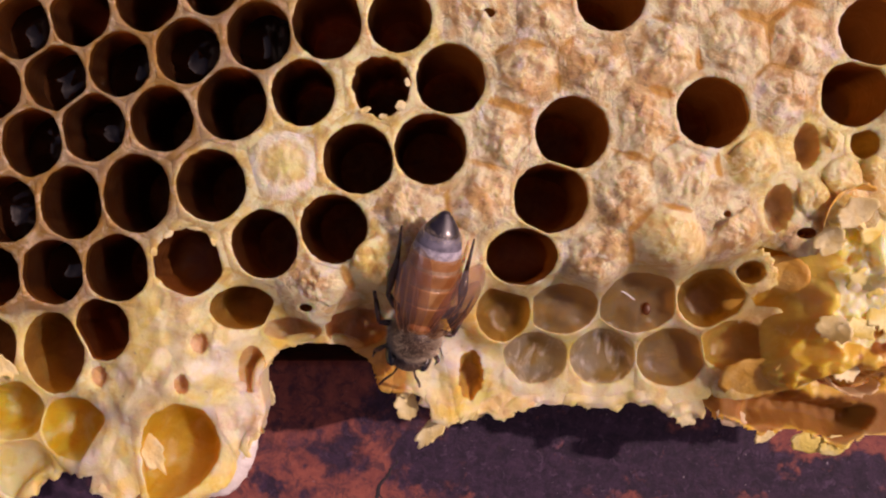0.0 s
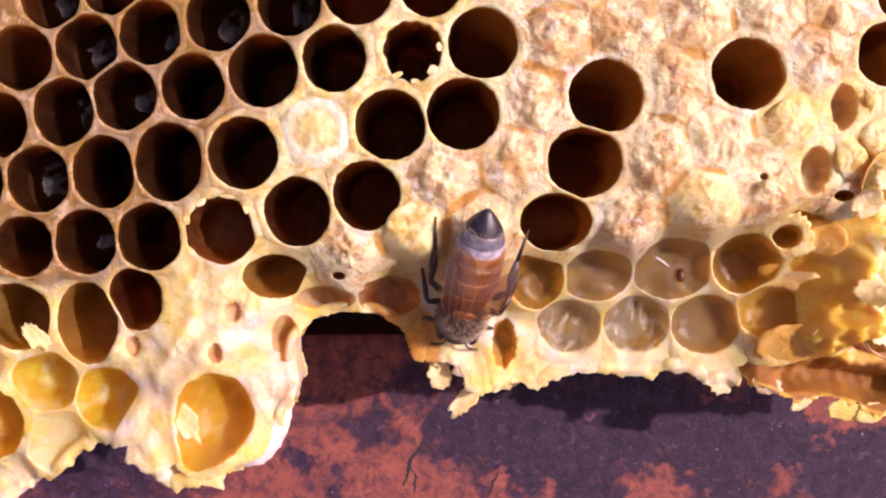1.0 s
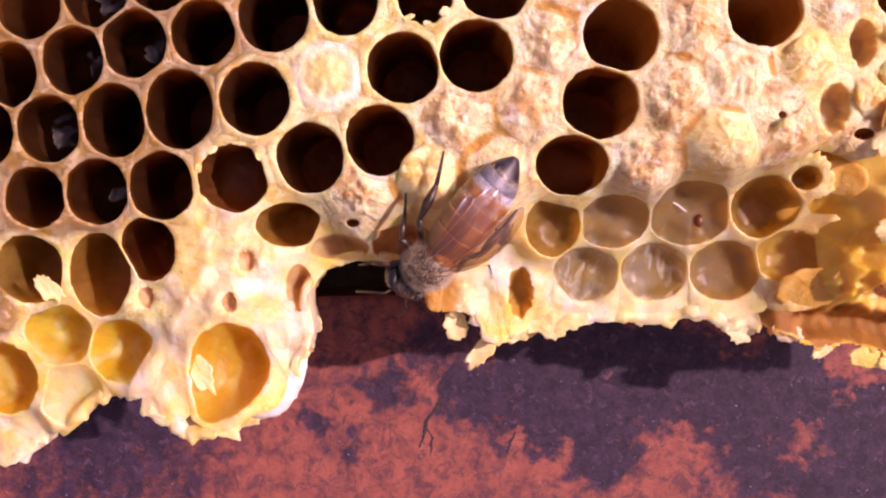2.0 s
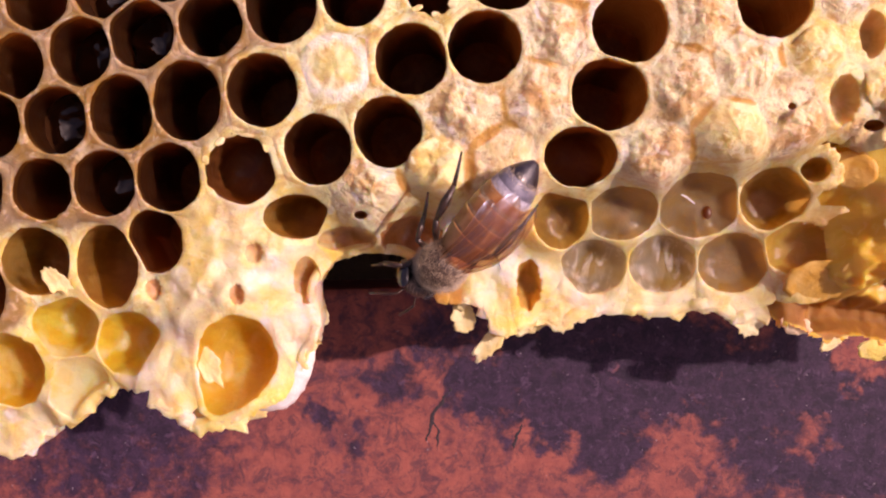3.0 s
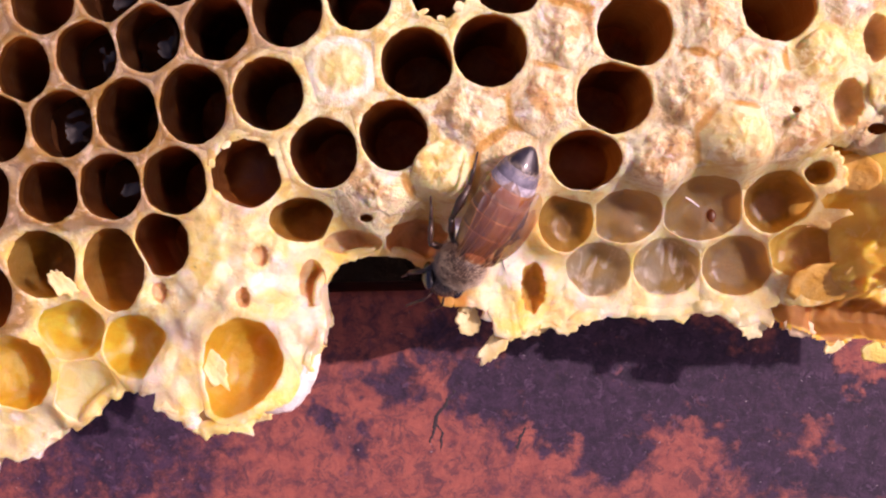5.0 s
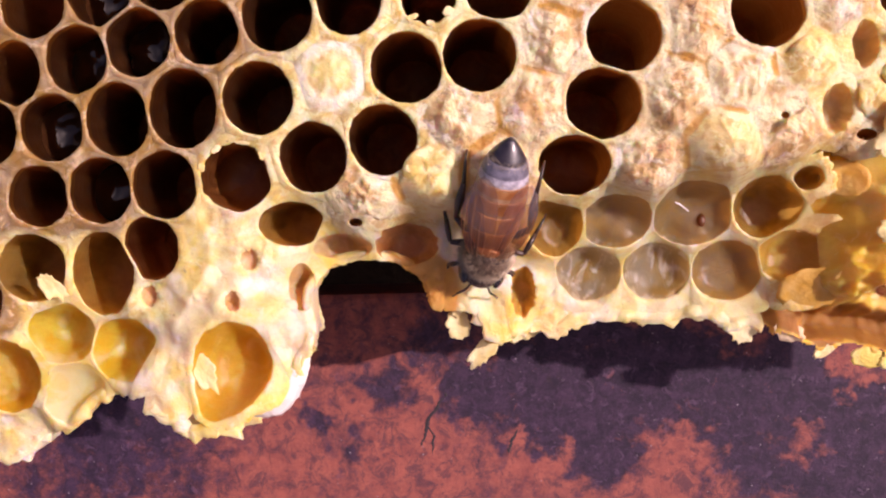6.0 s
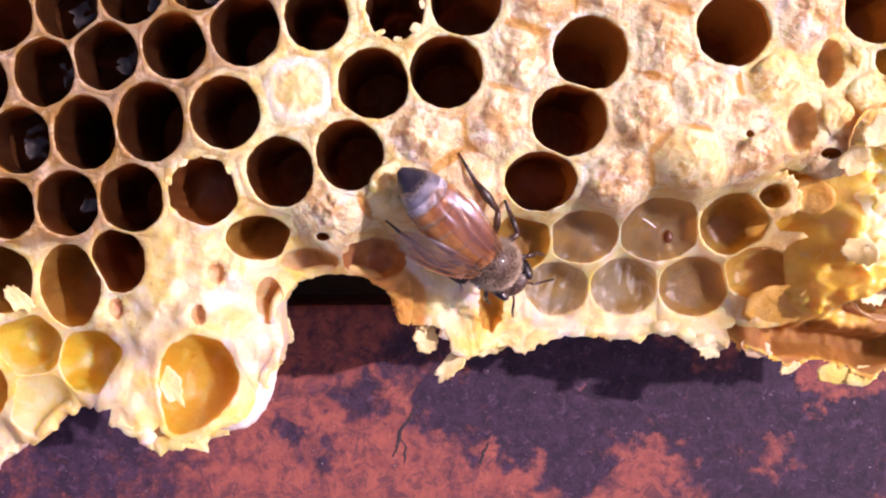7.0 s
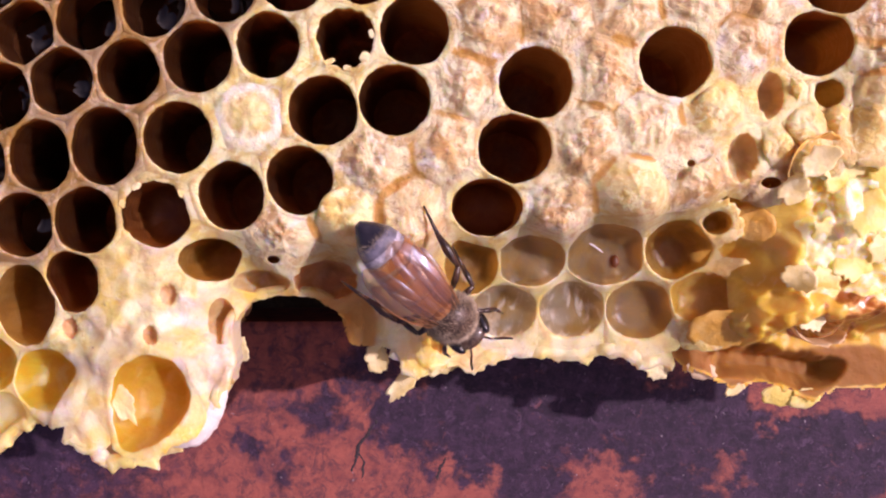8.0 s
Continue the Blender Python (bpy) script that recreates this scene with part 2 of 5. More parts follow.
LINING_RUSSET = lining_material("lining_russet", (0.36, 0.15, 0.05), (0.62, 0.34, 0.14), 0.4, 0.4, (1.0, 0.5, 0.14), 2.0)
LINING_TAN = lining_material("lining_tan", (0.62, 0.41, 0.17), (0.80, 0.62, 0.34), 0.45, 0.4, (1.0, 0.62, 0.2), 2.5)
LINING_UMBER = lining_material("lining_umber", (0.46, 0.25, 0.05), (0.74, 0.47, 0.12), 0.4, 0.4, (1.0, 0.55, 0.1), 2.0)
LINING_SMOKY = lining_material("lining_smoky", (0.25, 0.19, 0.10), (0.36, 0.225, 0.055), 0.32, 0.45, (1.0, 0.66, 0.25), 3.0)
LINING_GOLD = lining_material("lining_gold", (0.56, 0.33, 0.05), (0.74, 0.49, 0.12), 0.34, 0.5, (1.0, 0.62, 0.14), 3.0)
LINING_PIT = lining_material("lining_pit", (0.56, 0.31, 0.13), (0.80, 0.56, 0.31), 0.5, 0.25, (1.0, 0.6, 0.25), 0.8)
LINING_CREAM = lining_material("lining_cream", (0.86, 0.70, 0.20), (0.92, 0.88, 0.52), 0.34, 0.5, (1.0, 0.76, 0.24), 3.5, (0.90, 0.86, 0.50))
LINING_YELLOW = lining_material("lining_yellow", (0.80, 0.48, 0.025), (0.89, 0.70, 0.09), 0.4, 0.5, (1.0, 0.78, 0.14), 4.5, (0.90, 0.88, 0.50))


def pale_lining_material():
    """New wax, clear in places: greyish white and amber, with white scuffs."""
    n = Nodes("lining_pale")
    broad, streak = n.noise(0.22, 3, 0.5, 0.5), n.noise(0.5, 5, 0.65, 0.9, (1.8, 0.8, 1.0))
    colour = n.mix(n.ramp(broad, 0.42, 0.60), (0.37, 0.33, 0.205), (0.42, 0.29, 0.075))
    colour = n.mix(n.math("MULTIPLY", n.ramp(streak, 0.52, 0.62), 0.75), colour, (0.84, 0.80, 0.68))
    n.bump(n.math("ADD", streak, broad), 0.3, 0.5)
    mat = n.finish(colour, 0.30, 0.55, (1.0, 0.84, 0.56))
    soften(n, 0.9, (1.0, 0.80, 0.55), 3.2)
    return mat


LINING_PALE = pale_lining_material()


def nectar_material():
    n = Nodes("nectar")
    n.bump(n.noise(0.26, 2, 0.45, 0.4), 1.3, 0.8)
    return n.finish((0.030, 0.011, 0.004), 0.05, ior=1.45)


NECTAR = nectar_material()


def board_material(name, stains):
    """Flaking red oxide paint with dark grey-purple weathered patches. stains: x, y, radius in mm, 1 dark or -1 bare of stain."""
    n = Nodes(name)
    wobble = n.add("ShaderNodeTexNoise")
    wobble.inputs["Scale"].default_value, wobble.inputs["Detail"].default_value = 330, 3
    wobble.inputs["Roughness"].default_value = 0.55
    n.link(n.where, wobble.inputs["Vector"])
    shift = n.add("ShaderNodeVectorMath", operation="MULTIPLY_ADD")
    n.link(wobble.outputs["Color"], shift.inputs[0])
    shift.inputs[1].default_value = (0.010, 0.010, 0)
    shift.inputs[2].default_value = (-0.005, -0.005, 0)
    moved = n.add("ShaderNodeVectorMath", operation="ADD")
    n.link(n.where, moved.inputs[0])
    n.link(shift.outputs[0], moved.inputs[1])
    total = n.math("ADD", n.math("MULTIPLY", n.ramp(n.noise(0.11, 6, 0.7), 0.35, 0.75), 0.55), n.math("MULTIPLY", n.math("SUBTRACT", n.noise(0.38, 5, 0.68, 0.4), 0.5), 2.4))
    for x, y, r, sign in stains:
        d = n.add("ShaderNodeVectorMath", operation="DISTANCE")
        n.link(moved.outputs[0], d.inputs[0])
        d.inputs[1].default_value = (x * MM, y * MM, TOP_OF_BOARD)
        total = n.math("ADD", total, n.math("MULTIPLY", n.ramp(d.outputs["Value"], r * 1.45 * MM, r * 0.35 * MM), 0.85 * sign))
    dark = n.ramp(n.math("ADD", total, n.math("MULTIPLY", n.math("SUBTRACT", n.noise(0.7, 5, 0.62), 0.5), 1.3)), -0.1, 1.1)
    red = n.mix(n.ramp(n.noise(0.5, 5, 0.7), 0.35, 0.7), (0.260, 0.074, 0.054), (0.175, 0.046, 0.040))
    red = n.mix(n.math("MULTIPLY", n.ramp(n.noise(0.55, 7, 0.8, 0.8), 0.47, 0.62), 0.8), red, (0.060, 0.024, 0.034))
    grey = n.mix(n.ramp(n.noise(0.7, 6, 0.75, 0.5), 0.35, 0.7), (0.013, 0.0062, 0.0175), (0.042, 0.0200, 0.046))
    grey = n.mix(n.math("MULTIPLY", n.ramp(n.noise(0.9, 4, 0.7, 0.6), 0.56, 0.68), 0.6), grey, (0.085, 0.048, 0.092))
    grey = n.mix(n.math("MULTIPLY", n.ramp(n.noise(0.45, 6, 0.8, 0.7), 0.60, 0.70), 0.55), grey, (0.16, 0.05, 0.048))
    colour = n.mix(dark, red, grey)
    specks = n.ramp(n.noise(2.2, 2, 0.5), 0.71, 0.77)
    colour = n.mix(n.math("MULTIPLY", specks, 0.6), colour, (0.30, 0.25, 0.29))
    colour = n.mix(n.math("MULTIPLY", n.ramp(n.noise(1.1, 4, 0.6, 0.6, (1.5, 0.7, 1.0)), 0.60, 0.72), 0.4), colour, (0.030, 0.016, 0.020))
    height = n.math("ADD", n.noise(1.3, 6, 0.7, 1.2), n.math("MULTIPLY", dark, -0.35))
    n.bump(height, 0.2, 0.35)
    return n.finish(colour, 0.7, ior=1.36)


TOP_OF_BOARD = -0.0300
BOARD_PAINT = board_material("red_paint", [
    (3.5, -20.3, 6.7, 1), (10.8, -22.2, 7.8, 1), (16.5, -18.9, 5.0, 1), (9.6, -27.2, 3.4, 1), (23.1, -21.9, 5.3, 1),
    (24.6, -29.8, 5.3, 1), (33.0, -28.3, 6.4, 1), (29.8, -22.6, 3.9, 1), (36.9, -23.9, 3.3, 1), (-10.6, -21.2, 2.7, 1),
    (-17.6, -23.4, 1.6, 1), (-13.5, -26.8, 1.9, 1), (-5.3, -15.6, 3.1, 1), (-44.0, -26.5, 7.5, 0.6), (-34.5, -27.0, 7.5, 0.5), (-29.0, -23.0, 5.5, 0.35),
    (-38.0, -21.5, 6.5, 0.7), (-2.1, -21.3, 2.8, 1), (7.5, -18.7, 6.2, 1), (20.4, -19.0, 4.5, 1), (39.8, -27.0, 6.2, 1), (41.2, -23.2, 2.8, 1), (28.2, -19.2, 4.4, 1), (31.3, -21.4, 3.4, 1), (36.0, -31.0, 4.0, 1), (46.5, -24.0, 5.0, 1),
    (18.5, -28.0, 4.2, -1), (30.2, -26.8, 2.5, -1), (35.6, -19.6, 2.7, -1), (44.6, -19.6, 3.2, -1), (3.9, -27.7, 2.2, -1), (-9.6, -27.4, 3.4, -1),
])


def ground_material():
    n = Nodes("soil")
    n.bump(n.noise(0.2, 6, 0.7), 2.0)
    return n.finish(n.mix(n.noise(0.05, 6), (0.03, 0.022, 0.016), (0.07, 0.05, 0.035)), 0.9)


SOIL = ground_material()


def crack_material():
    n = Nodes("dark_wood")
    return n.finish(n.mix(n.noise(2.0), (0.012, 0.009, 0.012), (0.035, 0.022, 0.028)), 0.8)


CRACK = crack_material()


# ---- building blocks ----
def mesh_from(name, verts, faces, materials, slots=None, smooth=True):
    me = bpy.data.meshes.new(name)
    me.from_pydata([tuple(v) for v in verts], [], faces)
    for m in materials:
        me.materials.append(m)
    if slots is not None:
        me.polygons.foreach_set("material_index", slots)
    me.polygons.foreach_set("use_smooth", [smooth] * len(me.polygons))
    me.update()
    return me


def part(name, me, parent, label="", kind=""):
    ob = new(name, me)
    ob.parent = parent
    return tagged(ob, label, kind=kind)


def from_bmesh(name, bm, materials, smooth=True):
    me = bpy.data.meshes.new(name)
    bmesh.ops.recalc_face_normals(bm, faces=bm.faces)
    bm.to_mesh(me)
    bm.free()
    for m in materials:
        me.materials.append(m)
    me.polygons.foreach_set("use_smooth", [smooth] * len(me.polygons))
    return me


def plank_mesh(name, x0, x1, y0, y1, z0, z1, material):
    bm = bmesh.new()
    bmesh.ops.create_cube(bm, size=1.0, matrix=Matrix.LocRotScale(((x0 + x1) / 2, (y0 + y1) / 2, (z0 + z1) / 2), None, (x1 - x0, y1 - y0, z1 - z0)))
    bmesh.ops.bevel(bm, geom=list(bm.edges), offset=0.0006, segments=2, affect="EDGES", profile=0.6)
    return from_bmesh(name, bm, [material], smooth=False)


# ---- ground and boards ----
bm = bmesh.new()
bmesh.ops.create_grid(bm, x_segments=8, y_segments=8, size=400.0, matrix=Matrix.Translation((0, 0, -0.052)))
tagged(new("ground", from_bmesh("ground", bm, [SOIL], False)), "dark bare soil under the painted boards", "ground", kind="structure")
boards = []
for y0, y1, words in ((-0.140, -0.01117, "weathered red painted wooden board with dark stains"),
                      (0.004, 0.135, "weathered red painted wooden board under the comb")):
    boards.append(tagged(new("board", plank_mesh("board", -0.21, 0.21, y0, y1, -0.052, TOP_OF_BOARD, BOARD_PAINT)), words, "board", "painted boards"))

# ---- honeycomb: the plan of its cells, in mm ----
# kind, centre x and y, half width, half height, height of the rim
CELLS = []


def cell(kind, x, y, rx, ry, z):
    CELLS.append((kind, x, y, rx, ry, z))


cell("N", -31.02, 16.28, 2.15, 2.28, 1.5)
cell("D", -26.67, 17.23, 2.11, 2.24, 1.5)
cell("D", -21.79, 18.18, 2.15, 2.15, 1.5)
cell("D", -17.06, 19.51, 2.07, 2.24, 1.5)
cell("N", -18.80, 14.54, 2.28, 2.36, 1.5)
cell("N", -13.54, 15.70, 2.28, 2.49, 1.5)
cell("D", -8.53, 16.61, 2.49, 2.61, 1.5)
cell("D", -3.19, 16.90, 2.28, 2.36, 1.5)
cell("N", -23.77, 13.58, 2.15, 2.32, 1.5)
cell("N", -28.45, 12.55, 2.20, 2.28, 1.5)
cell("D", -33.30, 11.85, 2.24, 2.28, 1.5)
cell("N", -25.72, 8.95, 2.28, 2.40, 1.5)
cell("D", -20.67, 9.57, 2.24, 2.36, 1.5)
cell("D", -15.49, 10.69, 2.49, 2.57, 1.5)
cell("D", -10.31, 11.51, 2.24, 2.40, 1.5)
cell("R", -4.51, 11.97, 2.03, 2.15, 1.5)
cell("D", 0.54, 12.47, 2.44, 2.53, 1.5)
cell("N", -30.19, 7.83, 2.20, 2.36, 1.5)
cell("D", -6.25, 6.59, 2.49, 2.49, 1.5)
cell("D", -0.95, 7.37, 2.57, 2.53, 1.5)
cell("W", -11.68, 6.25, 2.40, 2.49, 1.5)
cell("D", -17.06, 4.68, 2.49, 2.57, 1.5)
cell("D", -22.61, 4.12, 2.41, 2.83, 1.2)
cell("D", -27.39, 3.37, 2.24, 2.58, 1.2)
cell("N", -32.26, 2.91, 2.24, 2.37, 1.2)
cell("D", -8.06, 1.50, 2.37, 2.45, 1.2)
cell("D", -13.20, 0.33, 2.38, 2.51, 0.8)
cell("R", -19.01, -1.00, 2.39, 2.39, 0.6)
cell("D", -24.24, -1.42, 2.30, 2.43, 0.6)
cell("N", -28.97, -1.72, 2.22, 2.34, 0.6)
cell("D", -33.57, -2.01, 2.18, 2.18, 0.6)
cell("D", -25.55, -6.07, 2.02, 2.32, 0)
cell("A", -29.39, -7.85, 2.30, 2.99, -1)
cell("A", -34.77, -7.32, 2.55, 2.43, -1)
cell("D", -34.87, 6.91, 1.90, 2.35, 1.5)
cell("D", -36.76, 2.78, 1.87, 2.41, 1.2)
cell("D", -37.78, -2.11, 1.25, 2.43, 0.6)
cell("D", -38.47, -9.77, 1.28, 2.22, -1)
cell("A", -15.19, -4.46, 2.23, 1.59, -1.5)
cell("Y", -33.16, -12.41, 2.43, 2.26, -2.5)
cell("Y", -28.33, -13.71, 2.53, 2.31, -2.4)
cell("G", -37.98, -15.71, 2.85, 2.85, -2)
cell("G", -19.89, -14.93, 2.80, 3.14, -0.5)
cell("D", 9.48, 8.53, 2.61, 2.57, 1.5)
cell("D", 7.94, 3.78, 2.62, 2.49, 1.2)
cell("L", 5.93, -0.59, 2.52, 2.10, 0.2)
cell("D", 19.84, 10.06, 2.61, 2.49, 1.5)
cell("D", 12.34, 18.47, 2.49, 2.36, 1.5)
cell("D", 31.92, 16.08, 2.62, 2.50, 1)
cell("L", 30.64, 11.57, 2.51, 2.31, 0.5)
cell("A", 31.74, 7.93, 1.11, 1.07, -1)
cell("X", 9.47, -4.76, 2.69, 1.98, -5.5)
cell("X", 15.62, -4.29, 3.07, 2.39, -6)
cell("Q", 21.26, -3.93, 2.44, 2.26, -6)
cell("P", 7.51, -8.91, 2.56, 2.10, -9)
cell("P", 13.10, -8.81, 2.56, 2.24, -9)
cell("X", 18.60, -8.86, 2.64, 2.32, -8.5)
cell("E", 23.55, -7.80, 2.65, 2.01, -7)
cell("Q", 4.80, -5.05, 2.05, 2.23, -4.5)
cell("J", 2.25, -10.2, 0.95, 1.85, -7)
cell("S", -11.7, -6.25, 2.15, 0.95, -5.5)
cell("I", -6.75, -6.25, 2.25, 1.55, -5.5)
cell("S", -14.81, -9.31, 0.88, 1.76, -5)
cell("Q", 23.97, -1.81, 1.05, 0.88, -3.5)
cell("C", 5.88, 12.88, 2.32, 2.32, 1.5)
cell("C", 11.06, 13.21, 2.32, 2.32, 1.5)
cell("C", 16.24, 14.21, 2.32, 2.32, 1.5)
cell("C", 21.41, 14.87, 2.32, 2.32, 1.5)
cell("C", 26.44, 15.21, 2.33, 2.33, 1.2)
cell("C", 7.46, 17.35, 2.32, 2.32, 1.5)
cell("C", 2.53, 16.61, 2.32, 2.32, 1.5)
cell("C", 17.81, 18.97, 2.32, 2.32, 1.5)
cell("C", 22.99, 19.51, 2.32, 2.32, 1.5)
cell("C", 28.16, 20.34, 2.32, 2.32, 1.5)
cell("C", 4.31, 8.12, 2.07, 2.07, 1.5)
cell("C", 14.74, 9.28, 2.32, 2.32, 1.5)
cell("C", 25.27, 11.06, 2.33, 2.33, 1.2)
cell("B", 22.96, 6.50, 2.25, 2.25, 1)
cell("C", 17.92, 5.45, 2.33, 2.33, 1.2)
cell("C", 13.13, 4.41, 2.33, 2.33, 1.2)
cell("U", 27.2, 7.7, 0.95, 1.65, 0)
cell("B", 29.3, 8.2, 1.2, 1.5, 0)
cell("C", 3.16, 3.99, 2.24, 2.24, 1.2)
cell("F", -2.58, 3.12, 2.16, 2.16, 1.2)
cell("F", 11.19, -0.67, 2.19, 1.93, 0.2)
cell("B", 16.88, 0.67, 2.74, 2.74, 1.2)
cell("C", 21.84, 1.63, 2.18, 2.18, 0.5)
cell("U", 25.1, 3.1, 1.15, 1.65, 0)
cell("B", 27.7, 3.9, 1.7, 1.9, 0)
cell("V", 27.5, 1.2, 0.75, 0.4, -1.5)
cell("V", 21.15, 2.6, 0.3, 0.25, 0.6)
cell("B", 30.12, 5.37, 1.96, 1.54, -1)
cell("C", -9.41, -2.81, 2.35, 2.02, 0.3)
cell("B", -4.86, -1.00, 2.34, 2.51, 0.6)
cell("C", 0.25, -1.22, 2.28, 2.11, 0)
cell("K", -20.39, -4.81, 2.60, 2.43, 0.6)
cell("K", -17.03, -7.21, 1.86, 1.94, 0)
cell("K", -22.32, -9.53, 2.60, 2.10, 0.4)
cell("K", -18.42, -9.19, 2.01, 1.85, 0.4)
cell("K", -15.62, -10.68, 2.15, 2.15, -1.5)
cell("K", -16.36, -13.42, 1.99, 1.73, -2)
cell("K", -25.13, -15.58, 2.00, 2.43, -1.0)
cell("T", -18.28, -7.07, 0.63, 0.80, -0.3)
cell("T", -19.50, -10.10, 0.50, 0.72, 0.1)
cell("T", -26.00, -9.60, 0.55, 0.85, -0.9)
cell("V", -10.39, -4.46, 0.50, 0.29, 0.2)
cell("V", 3.35, 17.35, 0.46, 0.33, 1.5)
cell("Z", -32.60, -17.06, 2.36, 2.27, -3.2)
cell("K", -38.21, -20.07, 2.24, 1.43, -5)
cell("K", -2.22, -9.94, 2.09, 2.09, -6.5)
cell("K", 0.27, -10.68, 2.10, 2.10, -7)
cell("K", 4.48, -11.61, 1.77, 1.96, -9)
cell("K", -2.6, -7.2, 1.5, 1.8, -5)
cell("H", -4.7, -9.6, 1.2, 1.8, -6.3)
cell("C", 35.31, 10.66, 1.92, 1.92, 0.5)
cell("B", 34.96, 6.37, 1.44, 1.44, -0.5)
cell("B", 32.29, 6.17, 1.27, 1.10, -0.5)
cell("C", 35.54, 12.15, 2.34, 2.34, 0.8)
cell("B", 35.46, 7.84, 2.11, 2.11, 0)
cell("D", -43.20, 28.03, 2.30, 2.35, 1)
cell("D", -44.77, 23.15, 2.30, 2.35, 1)
cell("D", -38.02, 28.88, 2.30, 2.35, 1)
cell("D", -39.60, 24.00, 2.30, 2.35, 1)
cell("D", -41.17, 19.13, 2.30, 2.35, 1)
cell("D", -42.74, 14.25, 2.30, 2.35, 1)
cell("D", -44.32, 9.37, 2.30, 2.35, 1)
cell("D", -45.89, 4.49, 2.30, 2.35, 1)
cell("D", -34.42, 24.85, 2.30, 2.35, 1)
cell("D", -39.14, 10.22, 2.30, 2.35, 1)
cell("D", -40.71, 5.34, 2.30, 2.35, 1)
cell("D", -42.29, 0.47, 2.30, 2.35, 1)
cell("D", -43.86, -4.41, 2.30, 2.35, 1)
cell("D", -45.44, -9.29, 2.30, 2.35, 1)
cell("D", -29.24, 25.70, 2.30, 2.35, 1)
cell("D", -24.06, 26.55, 2.30, 2.35, 1)
cell("D", -25.64, 21.67, 2.30, 2.35, 1)
cell("D", -18.89, 27.40, 2.30, 2.35, 1)
cell("D", -20.46, 22.52, 2.30, 2.35, 1)
cell("D", -13.71, 28.25, 2.30, 2.35, 1)
cell("D", -15.28, 23.37, 2.30, 2.35, 1)
cell("D", -10.11, 24.19, 2.30, 2.35, 1)
cell("D", -4.93, 24.93, 2.30, 2.35, 1)
cell("D", 0.25, 25.68, 2.30, 2.35, 1)
cell("C", 5.43, 26.42, 2.30, 2.35, 1)
cell("C", 3.85, 21.58, 2.30, 2.35, 1)
cell("C", 10.60, 27.17, 2.30, 2.35, 1)
cell("C", 9.03, 22.32, 2.30, 2.35, 1)
cell("C", 15.78, 27.92, 2.30, 2.35, 1)
cell("C", 14.21, 23.07, 2.30, 2.35, 1)
cell("C", 20.96, 28.66, 2.30, 2.35, 1)
cell("C", 19.38, 23.82, 2.30, 2.35, 1)
cell("C", 24.56, 24.56, 2.30, 2.35, 1)
cell("C", 29.74, 25.31, 2.30, 2.35, 1)
cell("C", 34.92, 26.05, 2.30, 2.35, 1)
cell("C", 33.34, 21.21, 2.30, 2.35, 1)
cell("C", 40.09, 26.80, 2.30, 2.35, 1)
cell("C", 38.52, 21.95, 2.30, 2.35, 1)
cell("C", 36.94, 17.11, 2.30, 2.35, 1)
cell("C", 45.27, 27.54, 2.30, 2.35, 1)
cell("C", 43.70, 22.70, 2.30, 2.35, 1)
cell("C", 42.12, 17.85, 2.30, 2.35, 1)
cell("C", 40.55, 13.01, 2.30, 2.35, 1)
cell("C", 47.30, 18.60, 2.30, 2.35, 1)
cell("C", 45.72, 13.75, 2.30, 2.35, 1)
cell("C", 44.15, 8.90, 2.30, 2.35, 1)
EDGE_LEFT = [
    (-42.6, -24.1, -4.5), (-41.0, -23.5, -4.5), (-39.9, -22.5, -4.5), (-38.5, -22.8, -4.5), (-36.6, -21.9, -4.5),
    (-35.7, -20.5, -4.5), (-32.7, -19.9, -4.5), (-30.9, -17.9, -4.5), (-29.3, -17.1, -4.5), (-26.9, -17.4, -4.5),
]
EDGE_LOBE = [
    (-26.6, -17.2, -3.5), (-26.7, -18.2, -3.5), (-24.9, -19.3, -3.5), (-24.0, -19.5, -3.5), (-23.8, -20.5, -3.5),
    (-21.9, -20.2, -3.5), (-20.8, -20.7, -3.5), (-19.6, -19.4, -3.5), (-18.3, -18.9, -3.5), (-16.5, -18.1, -3.5),
    (-14.9, -15.5, -3.5), (-14.0, -13.9, -3.5),
]
EDGE_ARCH = [
    (-14.2, -14.0, -5), (-13.7, -12.8, -5), (-14.1, -11.1, -5), (-14.2, -9.8, -5), (-13.7, -8.8, -5),
    (-12.5, -7.7, -5), (-10.4, -7.3, -5), (-7.9, -7.5, -5), (-6.4, -8.4, -5), (-5.6, -9.4, -5), (-5.3, -10.4, -5),
]
EDGE_RIGHT = [
    (-5.3, -10.4, -8), (-5.2, -11.2, -8), (-4.0, -11.5, -8), (-2.6, -11.6, -8), (-1.6, -11.9, -8),
    (-1.1, -12.9, -8), (-0.9, -14.0, -8), (0.2, -14.5, -8), (2.0, -13.7, -8), (3.8, -13.5, -8),
    (4.9, -14.2, -8), (6.3, -13.2, -8), (8.4, -12.9, -8), (10.1, -12.9, -8), (13.8, -13.2, -8), (15.9, -12.8, -8),
    (17.5, -12.6, -8), (18.6, -14.1, -12), (21.5, -13.3, -12), (24.4, -14.9, -12), (26.8, -16.0, -12),
    (29.2, -15.2, -12), (31.2, -16.0, -12), (34.1, -17.3, -12), (36.0, -16.0, -12),
    (39.3, -16.0, -12), (43.7, -16.0, -12),
]

